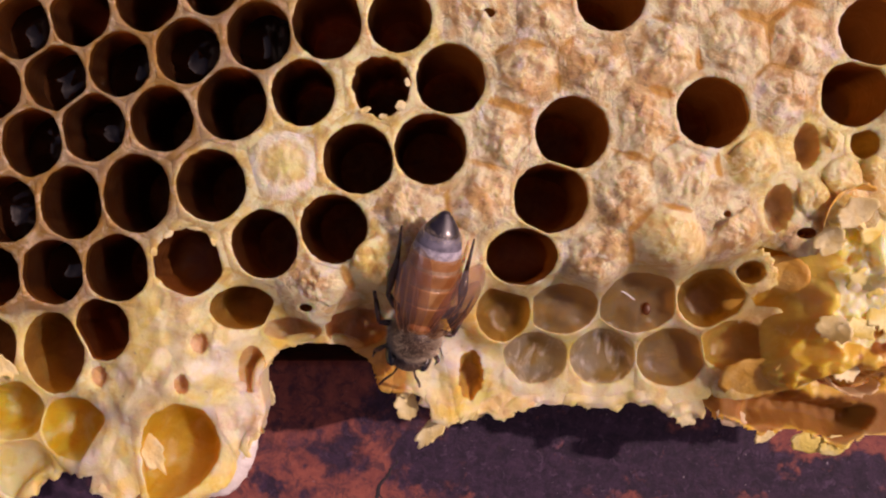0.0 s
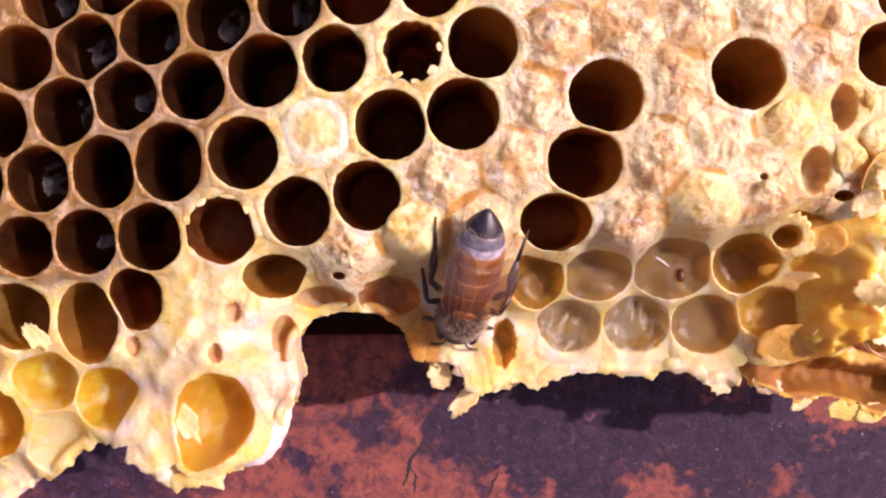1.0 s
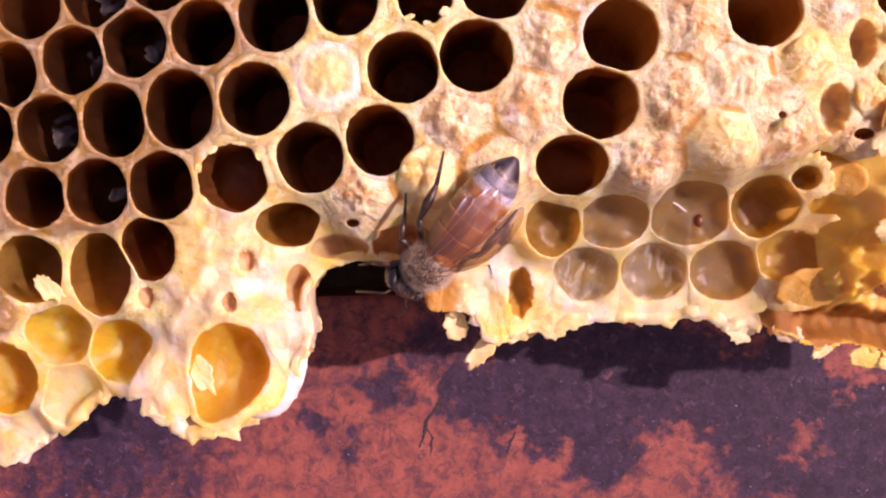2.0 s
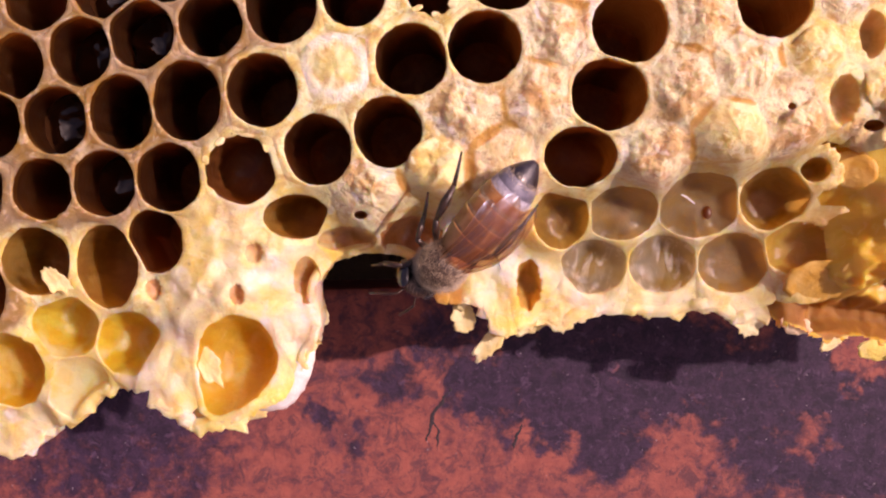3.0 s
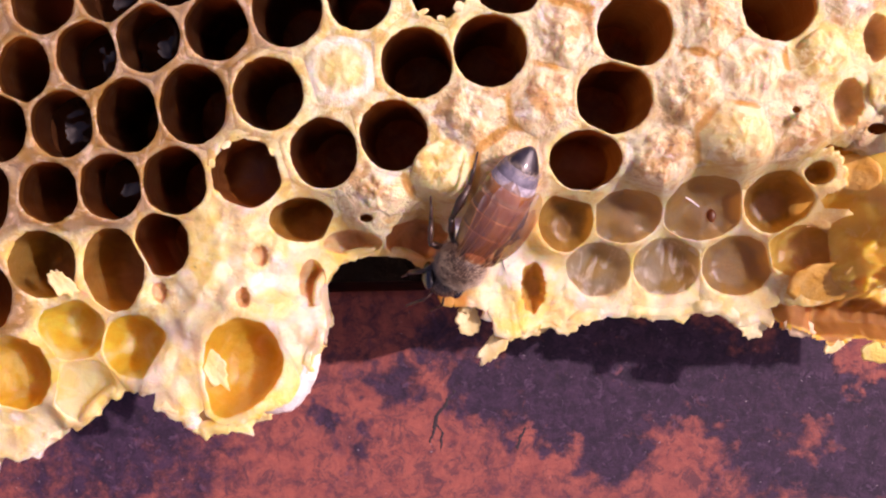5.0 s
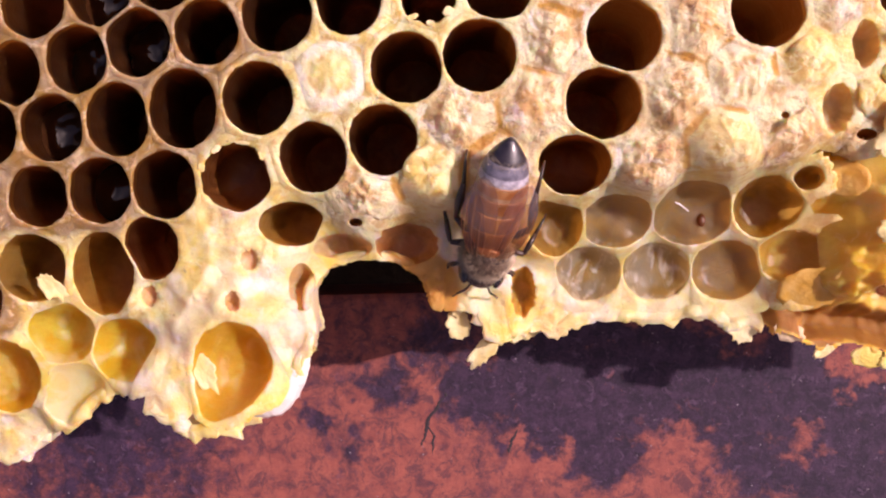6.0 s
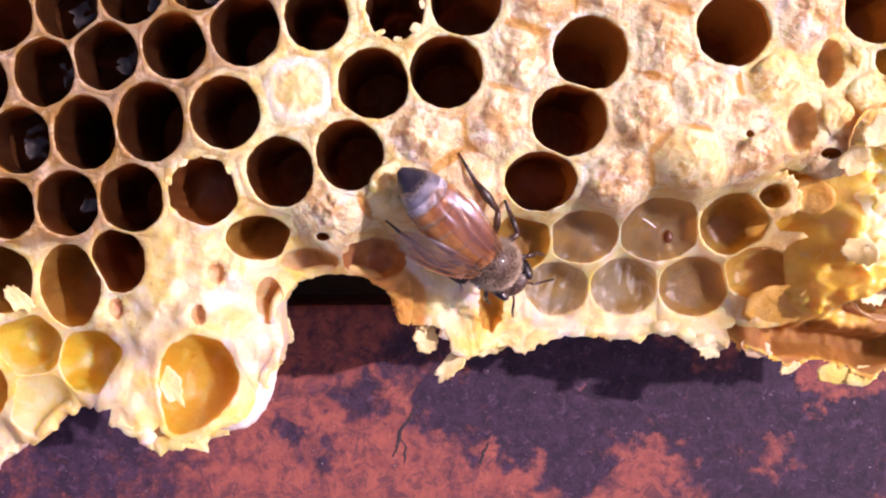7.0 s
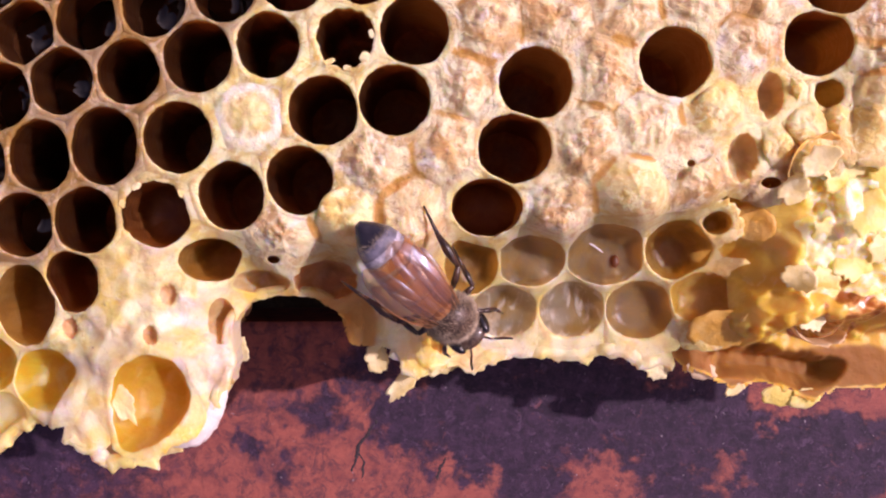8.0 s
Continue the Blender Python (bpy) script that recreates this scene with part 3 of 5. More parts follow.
XY = np.array([(c[1], c[2]) for c in CELLS])
RAD = np.array([(c[3] + c[4]) / 2 for c in CELLS])
RIM = np.array([c[5] for c in CELLS])
OPEN = np.array([c[0] in "DNRALG" for c in CELLS])
WEIGHT = (RAD + np.where(OPEN, 0.75, 0.0)) ** 2      # how far a cell pushes its borders; a pit in a cap makes itself room
for n, c in enumerate(CELLS):
    if c[0] in "TVSJUI":
        d = np.hypot(XY[:, 0] - c[1], XY[:, 1] - c[2])
        room = np.where(d > 1e-6, 2 * d * 1.3 * RAD[n] - d ** 2 + WEIGHT, 0)
        WEIGHT[n] = max(WEIGHT[n], room[d < 6].max())
IS_HOLE = np.array([c[0] in "DNRALPQYGUSTVZJIXE" for c in CELLS])
LUMPY = np.array([{"K": 0.30, "B": 0.25, "T": 0.8, "G": 0.3, "Y": 0.3, "Z": 0.4, "P": 0.2}.get(c[0], 0.0) for c in CELLS])   # how lumpy the wax round each cell is
FLOOR = -12.2        # the wax sheet between the two faces of the comb


def fbm(x, y, scale, octaves=3, seed=0.0):
    p = Vector((x * scale, y * scale, seed))
    return noise.fractal(p, 1.0, 2.0, octaves)


def face_height(px, py):
    """Height of the comb's face at points, from the rims around them."""
    d2 = (px[:, None] - XY[None, :, 0]) ** 2 + (py[:, None] - XY[None, :, 1]) ** 2
    w = np.exp(-d2 / (2 * 1.55 ** 2)) + 1e-9
    h = (w * RIM).sum(1) / w.sum(1)
    gap = np.where(IS_HOLE[None, :], np.sqrt(d2) - RAD[None, :], 9.0).min(1)
    h = h - 0.30 * np.clip((gap - 0.3) / 0.9, 0, 1) * np.clip((2.6 - gap) / 1.0, 0, 1)
    bumpy = (w * LUMPY).sum(1) / w.sum(1)
    h = h + bumpy * np.array([fbm(x, y, 0.36, 2, 7.0) + 0.15 * fbm(x, y, 1.05, 2, 17.0) for x, y in zip(px, py)])
    lump = np.array([fbm(x, y, 0.5, 3) * 0.24 + fbm(x, y, 1.9, 2, 3.0) * 0.07 for x, y in zip(px, py)])
    return h + lump


N = 60
LOOKS = {  # lining of an open cell and its depth (None: down to the middle sheet), or none and the height of its dome
    "D": (LINING_DARK, None), "N": (LINING_DARK, None), "R": (LINING_DARK, None), "L": (LINING_BROWN, 9.0), "A": (LINING_AMBER, 8.0),
    "G": (LINING_ORANGE, 4.2), "U": (LINING_TAN, 2.2), "X": (LINING_SMOKY, 1.15), "I": (LINING_RUSSET, 1.3), "Y": (LINING_YELLOW, 3.2), "P": (LINING_PALE, 0.95), "S": (LINING_TAN, 1.0),
    "Q": (LINING_AMBER, 2.3), "T": (LINING_PIT, 0.8), "Z": (LINING_CREAM, 1.0), "J": (LINING_UMBER, 2.6), "V": (LINING_DARK, 3.0), "C": (None, 0.62), "F": (None, 0.5), "W": (None, 0.25), "B": (None, 0.95), "K": (None, 0.05), "H": (None, 0.3), "E": (LINING_GOLD, 1.5),
}
# what the face is made of round each kind of cell: capped, yellow, pale; old, white, wet
MADE_OF = {"C": (1, 0, 0, 0, 0, 0), "F": (0.9, 0, 0, 0, 0.36, 0), "W": (0.15, 0.32, 0.2, 0, 0.38, 0), "Z": (0, 0.7, 0.5, 0, 0, 0), "J": (0, 0.6, 0.5, 0, 0, 0), "T": (0.3, 0.1, 0.4, 0, 0, 0), "V": (0.9, 0, 0, 0, 0, 0), "B": (0.12, 0, 0.2, 0, 0, 0), "K": (0.05, 0.26, 0.8, 0, 0.36, 0),
           "H": (0, 0.2, 0, 0, 0, 2.2), "E": (0, 0.3, 0.15, 0, 0, 0.42), "P": (0, 0.1, 1, 0, 0, 0), "S": (0, 0.6, 0.5, 0, 0, 0), "Q": (0, 0.3, 0.15, 0, 0, 0.42), "X": (0, 0.1, 0.9, 0, 0, 0),
           "Y": (0, 0.85, 0.3, 0, 0, 0), "G": (0, 0.6, 0.3, 0, 0, 0), "U": (0.1, 0.2, 0.4, 0, 0, 0), "I": (0, 0.3, 0, 0, 0, 0.5), "A": (0, 0.3, 0.2, 0, 0, 0), "N": (0, 0, 0, 1, 0, 0), "R": (0.2, 0, 0.3, 0, 0.3, 0)}
KIND = np.array([MADE_OF.get(c[0], (0, 0, 0, 0, 0, 0)) for c in CELLS], float)
for n, c in enumerate(CELLS):      # the far corner of the comb is the oldest
    if c[0] in "DNR":
        KIND[n, 3] = min(1, max(0, (-c[1] * 0.8 + c[2] * 0.6 - 12) / 10))
        if c[1] > 3:
            KIND[n, 0] = 0.42
    if c[0] == "K" and c[1] > -5:      # new yellow wax under the bridge
        KIND[n, 1], KIND[n, 2] = 0.5, 0.95


def made_of(px, py):
    d2 = (px[:, None] - XY[None, :, 0]) ** 2 + (py[:, None] - XY[None, :, 1]) ** 2
    w = np.exp(-d2 / (2 * 1.2 ** 2)) + 1e-12
    m = (w @ KIND) / w.sum(1)[:, None]
    # amber wax in the seams between capped cells
    near = np.argpartition(d2, 1, axis=1)[:, :2]
    d = np.sqrt(np.take_along_axis(d2, near, 1))
    seam = np.clip(1 - np.abs(d[:, 1] - d[:, 0]) / 1.5, 0, 1) * ~IS_HOLE[near].any(1)
    patchy = np.array([0.62 + 1.0 * fbm(x, y, 0.33, 3, 31.0) for x, y in zip(px, py)])
    m[:, 5] += np.clip(seam * patchy, 0, 0.75) * np.clip(m[:, 0] * 2, 0, 1)
    return m


LABELS = {
    "D": "dark brown empty brood cell", "N": "dark cell with shiny nectar", "R": "dark cell with chewed rim", "L": "brown open cell",
    "A": "amber open cell at the torn edge", "G": "large torn orange cell", "X": "shallow smoky amber wax cell", "U": "tan hollow in cream wax", "I": "russet hollow of clear wax", "Y": "shallow yellow wax cell", "Z": "shallow cream wax cell", "J": "narrow amber cell in torn wax", "T": "small brown pit in the wax", "V": "small dark hole in a cap", "S": "sloping pale wax hollow", "P": "shallow pale new wax cell",
    "Q": "amber shallow new wax cell", "C": "tan papery capped brood cell", "F": "fibrous whitish capped cell", "W": "flat white and yellow plugged cell",
    "B": "bulging cream wax cap", "K": "lumpy cream wax", "E": "broken golden wax cell", "H": "wet torn honey and wax",
}

honeycomb = tagged(new("honeycomb"), "broken piece of honeycomb with open and capped cells on red board", "honeycomb")


def outline(i):
    """The angles at which a cell is cut, its corners among them, and the distance from its centre to its border at each."""
    d = np.delete(XY, i, 0) - XY[i]
    power = ((d ** 2).sum(1) + WEIGHT[i] - np.delete(WEIGHT, i)) / 2

    def reach(a):
        along = np.cos(a)[:, None] * d[None, :, 0] + np.sin(a)[:, None] * d[None, :, 1]
        return np.where(along > 1e-3, power[None, :] / np.maximum(along, 1e-3), 99)

    fine = np.arange(1440) * 2 * math.pi / 1440
    nearest = reach(fine).argmin(1)
    angles = np.arange(N) * 2 * math.pi / N
    for k in np.nonzero(nearest != np.roll(nearest, -1))[0]:
        p, q = nearest[k], nearest[(k + 1) % 1440]
        det = d[p, 0] * d[q, 1] - d[p, 1] * d[q, 0]
        if abs(det) > 1e-6:
            x = (power[p] * d[q, 1] - power[q] * d[p, 1]) / det
            y = (power[q] * d[p, 0] - power[p] * d[q, 0]) / det
            a = math.atan2(y, x) % (2 * math.pi)
            angles[int(round(a / (2 * math.pi) * N)) % N] = a
    angles[0] = angles[0] - 2 * math.pi if angles[0] > math.pi else angles[0]
    return angles, np.maximum(reach(angles).min(1), 0.25)


TORN = np.array(EDGE_LEFT + EDGE_LOBE + EDGE_ARCH + EDGE_RIGHT)
LOST = np.concatenate([TORN[:, :2], [(60, -16), (60, -80), (-70, -80), (-70, -24)]])      # where no comb is left


def inside_of_comb(cx, cy, border, COS, SIN, rag):
    """How far a cell goes at each angle before the torn edge of the comb cuts it."""
    out = border.copy()
    if np.hypot(TORN[:, 0] - cx, TORN[:, 1] - cy).min() > 7:
        return out
    ax, ay = LOST[:, 0], LOST[:, 1]
    bx, by = np.roll(ax, -1), np.roll(ay, -1)
    for k in range(len(out)):
        r = np.arange(0.45, border[k], 0.08)
        x, y = cx + (r + rag[k]) * COS[k], cy + (r + rag[k]) * SIN[k]
        cross = ((ay[None] > y[:, None]) != (by[None] > y[:, None])) & (x[:, None] < (bx - ax)[None] * (y[:, None] - ay[None]) / (by - ay + 1e-9)[None] + ax[None])
        gone = np.nonzero(cross.sum(1) % 2)[0]
        if len(gone):
            out[k] = max(0.5, r[gone[0]])
    return out


def opening(kind, rx, ry, edge, seed, COS, SIN):
    """Radius of a cell's mouth by angle: an ellipse pulled a little towards the corners between its neighbours."""
    base = rx * ry / np.sqrt((ry * COS) ** 2 + (rx * SIN) ** 2)
    pull = np.clip(edge / np.median(edge), 0.9, 1.12)
    chew = {"U": 0.12, "I": 0.10, "T": 0.25, "R": 0.085, "J": 0.17, "G": 0.06, "Y": 0.05, "Z": 0.06, "S": 0.06}.get(kind, 0.026)
    wob = np.array([noise.noise((c * 1.6, s * 1.6, seed)) * 0.03 + noise.noise((c * 4.5, s * 4.5, seed + 9)) * chew + noise.noise((c * 11, s * 11, seed + 5)) * 0.022 for c, s in zip(COS, SIN)])
    return base * 1.045 * (0.88 + 0.12 * pull) * (1 + wob)


def face_mesh(name, verts, faces, materials, index, plug=None):
    """A mesh of the comb's face with the two layers that say what it is made of."""
    me = mesh_from(name, verts, faces, materials, index)
    p = np.array(verts) / MM
    m = made_of(p[:, 0], p[:, 1])
    soft = np.clip(m[:, 1] + m[:, 2], 0, 1)        # new wax is uneven: clear yellow here, chalky there
    if not plug:
        m[:, 1] += soft * 1.0 * np.array([fbm(x, y, 0.24, 3, 21.0) for x, y in p[:, :2]])
        m[:, 4] += soft * np.clip(1.1 * np.array([fbm(x, y, 0.30, 3, 25.0) for x, y in p[:, :2]]), 0, 1)
        m = np.clip(m, 0, 1)
    if plug:                       # a plugged cell: yellow in the middle, chalky round it
        t = np.hypot(p[:, 0] - plug[0], p[:, 1] - plug[1]) / plug[2] + 0.12 * np.array([fbm(x, y, 0.7, 2, 4.0) for x, y in p[:, :2]])
        inside = np.clip((1.12 - t) / 0.15, 0, 1)[:, None]
        chalk = np.clip((t - 0.40) / 0.4, 0, 1)
        own = np.stack([0 * chalk, 0.55 * (1 - chalk), 1.0 * (1 - chalk), 0 * t, 0.62 * chalk, 0 * t], 1)
        m = m * (1 - inside) + own * inside
    for layer, part_of in (("made_of", m[:, :3]), ("aged", m[:, 3:])):
        colours = np.ones((len(verts), 4))
        colours[:, :3] = part_of
        me.color_attributes.new(layer, "FLOAT_COLOR", "POINT").data.foreach_set("color", colours.ravel())
    return me


def ring_faces(a, b):
    return [(a + k, a + (k + 1) % N, b + (k + 1) % N, b + k) for k in range(N)]


def build_cell(i):
    kind, cx, cy, rx, ry, z = CELLS[i]
    lining, depth = LOOKS[kind]
    if kind == "R" and cy < 5:      # torn remains of a cap lie in it
        lining, depth = LINING_BROWN, 6.5
    ANG, edge = outline(i)
    COS, SIN = np.cos(ANG), np.sin(ANG)
    mouth = opening(kind, rx, ry, edge, i * 2.13, COS, SIN)
    if kind == "G" and cx > -25:
        mouth *= 1 + 0.38 * np.exp(-(((np.degrees(ANG) - 243) / 26) ** 2))
    # a free edge ends where the wax round the cell has been torn off
    tear = np.array([0.8 * fbm(cx + 3 * c, cy + 3 * s, 0.55, 2, 2.0) + 0.6 * fbm(cx + 3 * c, cy + 3 * s, 1.8, 2, 5.0) for c, s in zip(COS, SIN)])
    jag = 0.45 * tear
    room = 3.0 if RAD[i] < 1.1 and cx > 23 else 9.0 if kind in "KSQ" else 14.0      # little wax is left beside the lump
    limit = np.sqrt(RAD[i] ** 2 + room) + jag
    free = edge > limit
    border = np.minimum(edge, limit)
    whole = inside_of_comb(cx, cy, border, COS, SIN, 0.35 * tear)
    free |= whole < border - 1e-6
    border = whole
    rings, slots = [], []          # each ring: radii, heights; slots: material of the band below it
    if lining:
        mouth = np.minimum(mouth, border - 0.10)
        bottom = max(FLOOR + 0.4 * ((i * 7) % 5) / 5, z - depth) if depth else FLOOR + 0.3 * ((i * 7) % 5) / 5
        for u in (0.0, 0.3, 0.6, 0.85, 1.0):
            r = border + (mouth - border) * u
            px, py = cx + r * COS, cy + r * SIN
            rings.append((r, face_height(px, py) - 0.13 * u ** 4))
        top = rings[-1][1]
        for fall, narrow in ((0.12, 0.995), (0.4, 1.0), (1.0, 1.01), (2.2, 1.01), (4.5, 1.0), (7.5, 0.98)):
            if top.mean() - fall > bottom + 0.6:
                rings.append((mouth * narrow, top - fall))
        deep = np.full(N, bottom)
        if kind in "GYPQUSTZJIXE":      # a shallow cell has a bowl for a floor
            span = top.mean() - bottom
            rings = rings[:6]
            for u in (0.12, 0.28, 0.45, 0.62, 0.8):
                v = u / 0.8
                round_ = mouth * (1 - v) + mouth.mean() * v
                dent = 0.22 * v * np.array([fbm(cx + 2 * c * (1 - v), cy + 2 * q * (1 - v), 0.5, 2, i * 1.7) for c, q in zip(COS, SIN)])
                rings.append((round_ * (0.96 - 0.86 * u ** 1.5), (top * (1 - v) + top.mean() * v) - span * math.sin(min(1, u * 1.25) * math.pi / 2) + dent))
        else:
            rings.append((mouth * 0.93, deep + 0.5))
            rings.append((mouth * 0.5, deep + 0.1 + 0.15 * np.cos(3 * ANG)))
        bands = len(rings)
        # dark cells get the painted shade band below their mouth
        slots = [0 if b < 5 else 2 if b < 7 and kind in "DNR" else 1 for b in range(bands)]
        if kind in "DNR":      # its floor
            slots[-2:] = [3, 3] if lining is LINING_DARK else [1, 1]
        tip = rings[-1][1].mean() - (0.02 if kind in "GYPQUSTZJIXE" else 0.1)
    else:
        steps = 13
        for s in range(steps):
            u = s / steps
            even = min(1, u * (3.2 if kind == "B" else 1.6))
            r = (border + (border.mean() - border) * even * even * (3 - 2 * even)) * (1 - u)
            px, py = cx + r * COS, cy + r * SIN
            rough = np.array([fbm(x, y, 0.42 if kind in "KH" else 0.75, 3, 7.0) for x, y in zip(px, py)])
            fine = np.array([fbm(x, y, 2.6, 2, 1.0) for x, y in zip(px, py)])
            amount = {"K": 0.0, "B": 0.24, "W": 0.12}.get(kind, 0.42)
            dome = depth * (1 - (1 - u) ** 2.6) if kind not in "WB" else depth * (1 - (1 - max(0, u - 0.10) / 0.90) ** 2) ** 0.8 if kind == "B" else depth * min(1, u * 4) - 0.25 * max(0, u - 0.5)
            fade = min(1, u * 4)
            sink = 0.9 * max(0, 1 - abs(u - 0.1) / 0.22) * (0.34 if kind in "CFB" else 0.0)
            rings.append((r, face_height(px, py) + dome + fade * (rough * amount + fine * amount * 0.35) - sink * fade * np.clip(0.55 + 1.3 * rough, 0, 1.3)))
        slots = [0] * steps
        tip = rings[-1][1].mean()
    verts, faces, index = [], [], []
    for r, h in rings:
        verts += [(x * MM, y * MM, q * MM) for x, y, q in zip(cx + r * COS, cy + r * SIN, np.broadcast_to(h, (N,)))]
    for b in range(len(rings) - 1):
        faces += ring_faces(b * N, (b + 1) * N)
        index += [slots[b]] * N
    verts.append((cx * MM, cy * MM, tip * MM))
    last = (len(rings) - 1) * N
    faces += [(last + k, last + (k + 1) % N, len(verts) - 1) for k in range(N)]
    index += [slots[-1]] * N
    # outer wall where the comb ends
    if free.any():
        start = len(verts)
        low = -18.0 if cx > -5 else max(FLOOR - 1.0, z - (depth + 2.0 if lining and depth else 6.0))
        for f, pull in ((0.33, 0.97), (0.66, 0.93), (1.0, 0.88)):
            h = rings[0][1] + (low - rings[0][1]) * f
            r = border * pull + jag * 0.3
            verts += [(x * MM, y * MM, q * MM) for x, y, q in zip(cx + r * COS, cy + r * SIN, h)]
        for b in range(3):
            upper = 0 if b == 0 else start + (b - 1) * N
            lower = start + b * N
            for k in range(N):
                if free[k] or free[(k + 1) % N]:
                    faces.append((upper + k, lower + k, lower + (k + 1) % N, upper + (k + 1) % N))
                    index.append(0)
    name = "cell" if lining else "capped_cell"
    ob = part(name, face_mesh(name, verts, faces, [COMB_FACE] + ([lining, LINING_MOUTH_SHADE, LINING_FLOOR] if lining else []), index, (cx, cy, rx) if kind == "W" else None), honeycomb, LABELS[kind])
    if kind == "N":
        fill_cell(ob, cx, cy, mouth * 1.0, z - 5.0 - (i % 3) * 0.7, COS, SIN)
    return border, free, COS, SIN


def fill_cell(parent, cx, cy, radii, level, COS, SIN):
    """A concave skin of nectar in a cell."""
    verts, faces = [], []
    for u, lift in ((1.0, 0.75), (0.85, 0.30), (0.65, -0.08), (0.35, -0.38)):
        verts += [((cx + r * u * c) * MM, (cy + r * u * s) * MM, (level + lift) * MM) for r, c, s in zip(radii, COS, SIN)]
    for b in range(3):
        faces += ring_faces(b * N, (b + 1) * N)
    verts.append((cx * MM, cy * MM, (level - 0.48) * MM))
    faces += [(3 * N + k, 3 * N + (k + 1) % N, 4 * N) for k in range(N)]
    part("nectar", mesh_from("nectar", verts, faces, [NECTAR]), parent, "shiny dark nectar")


def build_comb():
    """All cells, and behind those that lie inside the comb the plain cells of its other face."""
    verts, faces = [], []
    for i in range(len(CELLS)):
        border, free, COS, SIN = build_cell(i)
        if free.any() or CELLS[i][5] < -2:
            continue
        cx, cy = XY[i]
        n = len(verts)
        pick = range(0, N, 5)
        count = len(pick)
        for level in (FLOOR - 0.2, TOP_OF_BOARD / MM + 0.02):
            verts += [((cx + border[k] * 0.97 * COS[k]) * MM, (cy + border[k] * 0.97 * SIN[k]) * MM, level * MM) for k in pick]
        faces += [(n + k, n + count + k, n + count + (k + 1) % count, n + (k + 1) % count) for k in range(count)]
        faces += [tuple(n + k for k in range(count)), tuple(n + count + k for k in reversed(range(count)))]
    part("back_comb", mesh_from("back_comb", verts, faces, [WAX_OLD], smooth=False), honeycomb, "rear cells of old brown wax", "stuff")


build_comb()


def flake(x, y, z, w, h, turn, tilt, material, seed, curl=0.5, jag=0.3, label="torn flake of wax", name="wax_flake", lean=0.0, thickness=0.16):
    """A torn, curled flake of wax with a ragged outline, in mm and degrees."""
    m = Matrix.Translation((x, y, z)) @ Euler((radians(tilt), radians(lean), radians(turn))).to_matrix().to_4x4()
    verts, faces, K, rings = [], [], 36, 6
    rag = [1 + jag * (noise.noise((math.cos(a) * 2.2, math.sin(a) * 2.2, seed)) + 0.6 * noise.noise((math.cos(a) * 7, math.sin(a) * 7, seed)))
           for a in (k * 2 * math.pi / K for k in range(K))]
    for side in (1, -1):
        for b in range(1, rings + 1):
            u = b / rings
            for k in range(K):
                a = k * 2 * math.pi / K
                px, py = w * u * rag[k] * math.cos(a), h * u * rag[k] * math.sin(a)
                bend = curl * (px * px / (w * w) - 0.6 * py * py / (h * h)) * min(w, h) * 0.5
                lump = 0.12 * fbm(px + seed, py, 0.9, 3)
                thick = thickness * (1 - 0.55 * u * u)
                verts.append(m @ Vector((px, py, bend + lump + side * thick)))
        verts.append(m @ Vector((0, 0, side * thickness)))
    half = rings * K + 1
    for s, off in ((1, 0), (-1, half)):
        for k in range(K):
            k2 = (k + 1) % K
            tri = (off + half - 1, off + k, off + k2)
            faces.append(tri if s > 0 else tri[::-1])
            for b in range(rings - 1):
                q = (off + b * K + k, off + (b + 1) * K + k, off + (b + 1) * K + k2, off + b * K + k2)
                faces.append(q if s > 0 else q[::-1])
    top = (rings - 1) * K
    faces += [(top + k, half + top + k, half + top + (k + 1) % K, top + (k + 1) % K) for k in range(K)]
    return part(name, mesh_from(name, [v * MM for v in verts], faces, [material]), honeycomb, label)


# flakes hanging below the bridge of wax
flake(-3.0, -12.8, -8.2, 0.95, 1.25, 8, 10, WAX_PALE, 1.0)
flake(-3.1, -11.5, -7.6, 0.45, 0.7, 5, 10, WAX_PALE, 1.5)
flake(-0.9, -15.0, -9.4, 0.75, 1.9, -42, 5, WAX_PALE, 2.0)
flake(0.2, -13.4, -9.0, 1.0, 1.4, -20, 12, WAX_YELLOW, 3.0)
flake(4.9, -13.0, -9.6, 1.2, 1.3, 5, 14, WAX_PALE, 4.0)
flake(2.3, -13.4, -10.0, 1.6, 1.0, 12, 8, WAX_PALE, 5.5)
flake(20.9, -14.0, -12.8, 1.2, 1.3, 15, 10, WAX_PALE, 6.0)
# crumbs of pale wax on chewed rims
for n, (x, y, z, w, h, turn) in enumerate(((-5.7, 10.2, 1.7, 0.55, 0.3, 20), (-4.4, 9.7, 1.8, 0.4, 0.3, -10), (-3.1, 10.5, 1.7, 0.45, 0.6, -30), (-2.6, 12.2, 1.8, 0.25, 0.5, 10),
                                           (-20.3, 1.1, 0.9, 0.5, 0.35, 30), (-18.4, 1.6, 0.9, 0.8, 0.35, -8), (-16.9, 0.6, 0.9, 0.35, 0.6, 25), (-21.4, -0.2, 0.8, 0.3, 0.5, 5))):
    flake(x, y, z - 0.2, w * 0.8, h * 0.7, turn, 8, WAX_PALE, 70.0 + n, jag=0.3, thickness=0.07, label="crumb of pale wax", name="wax_crumb")
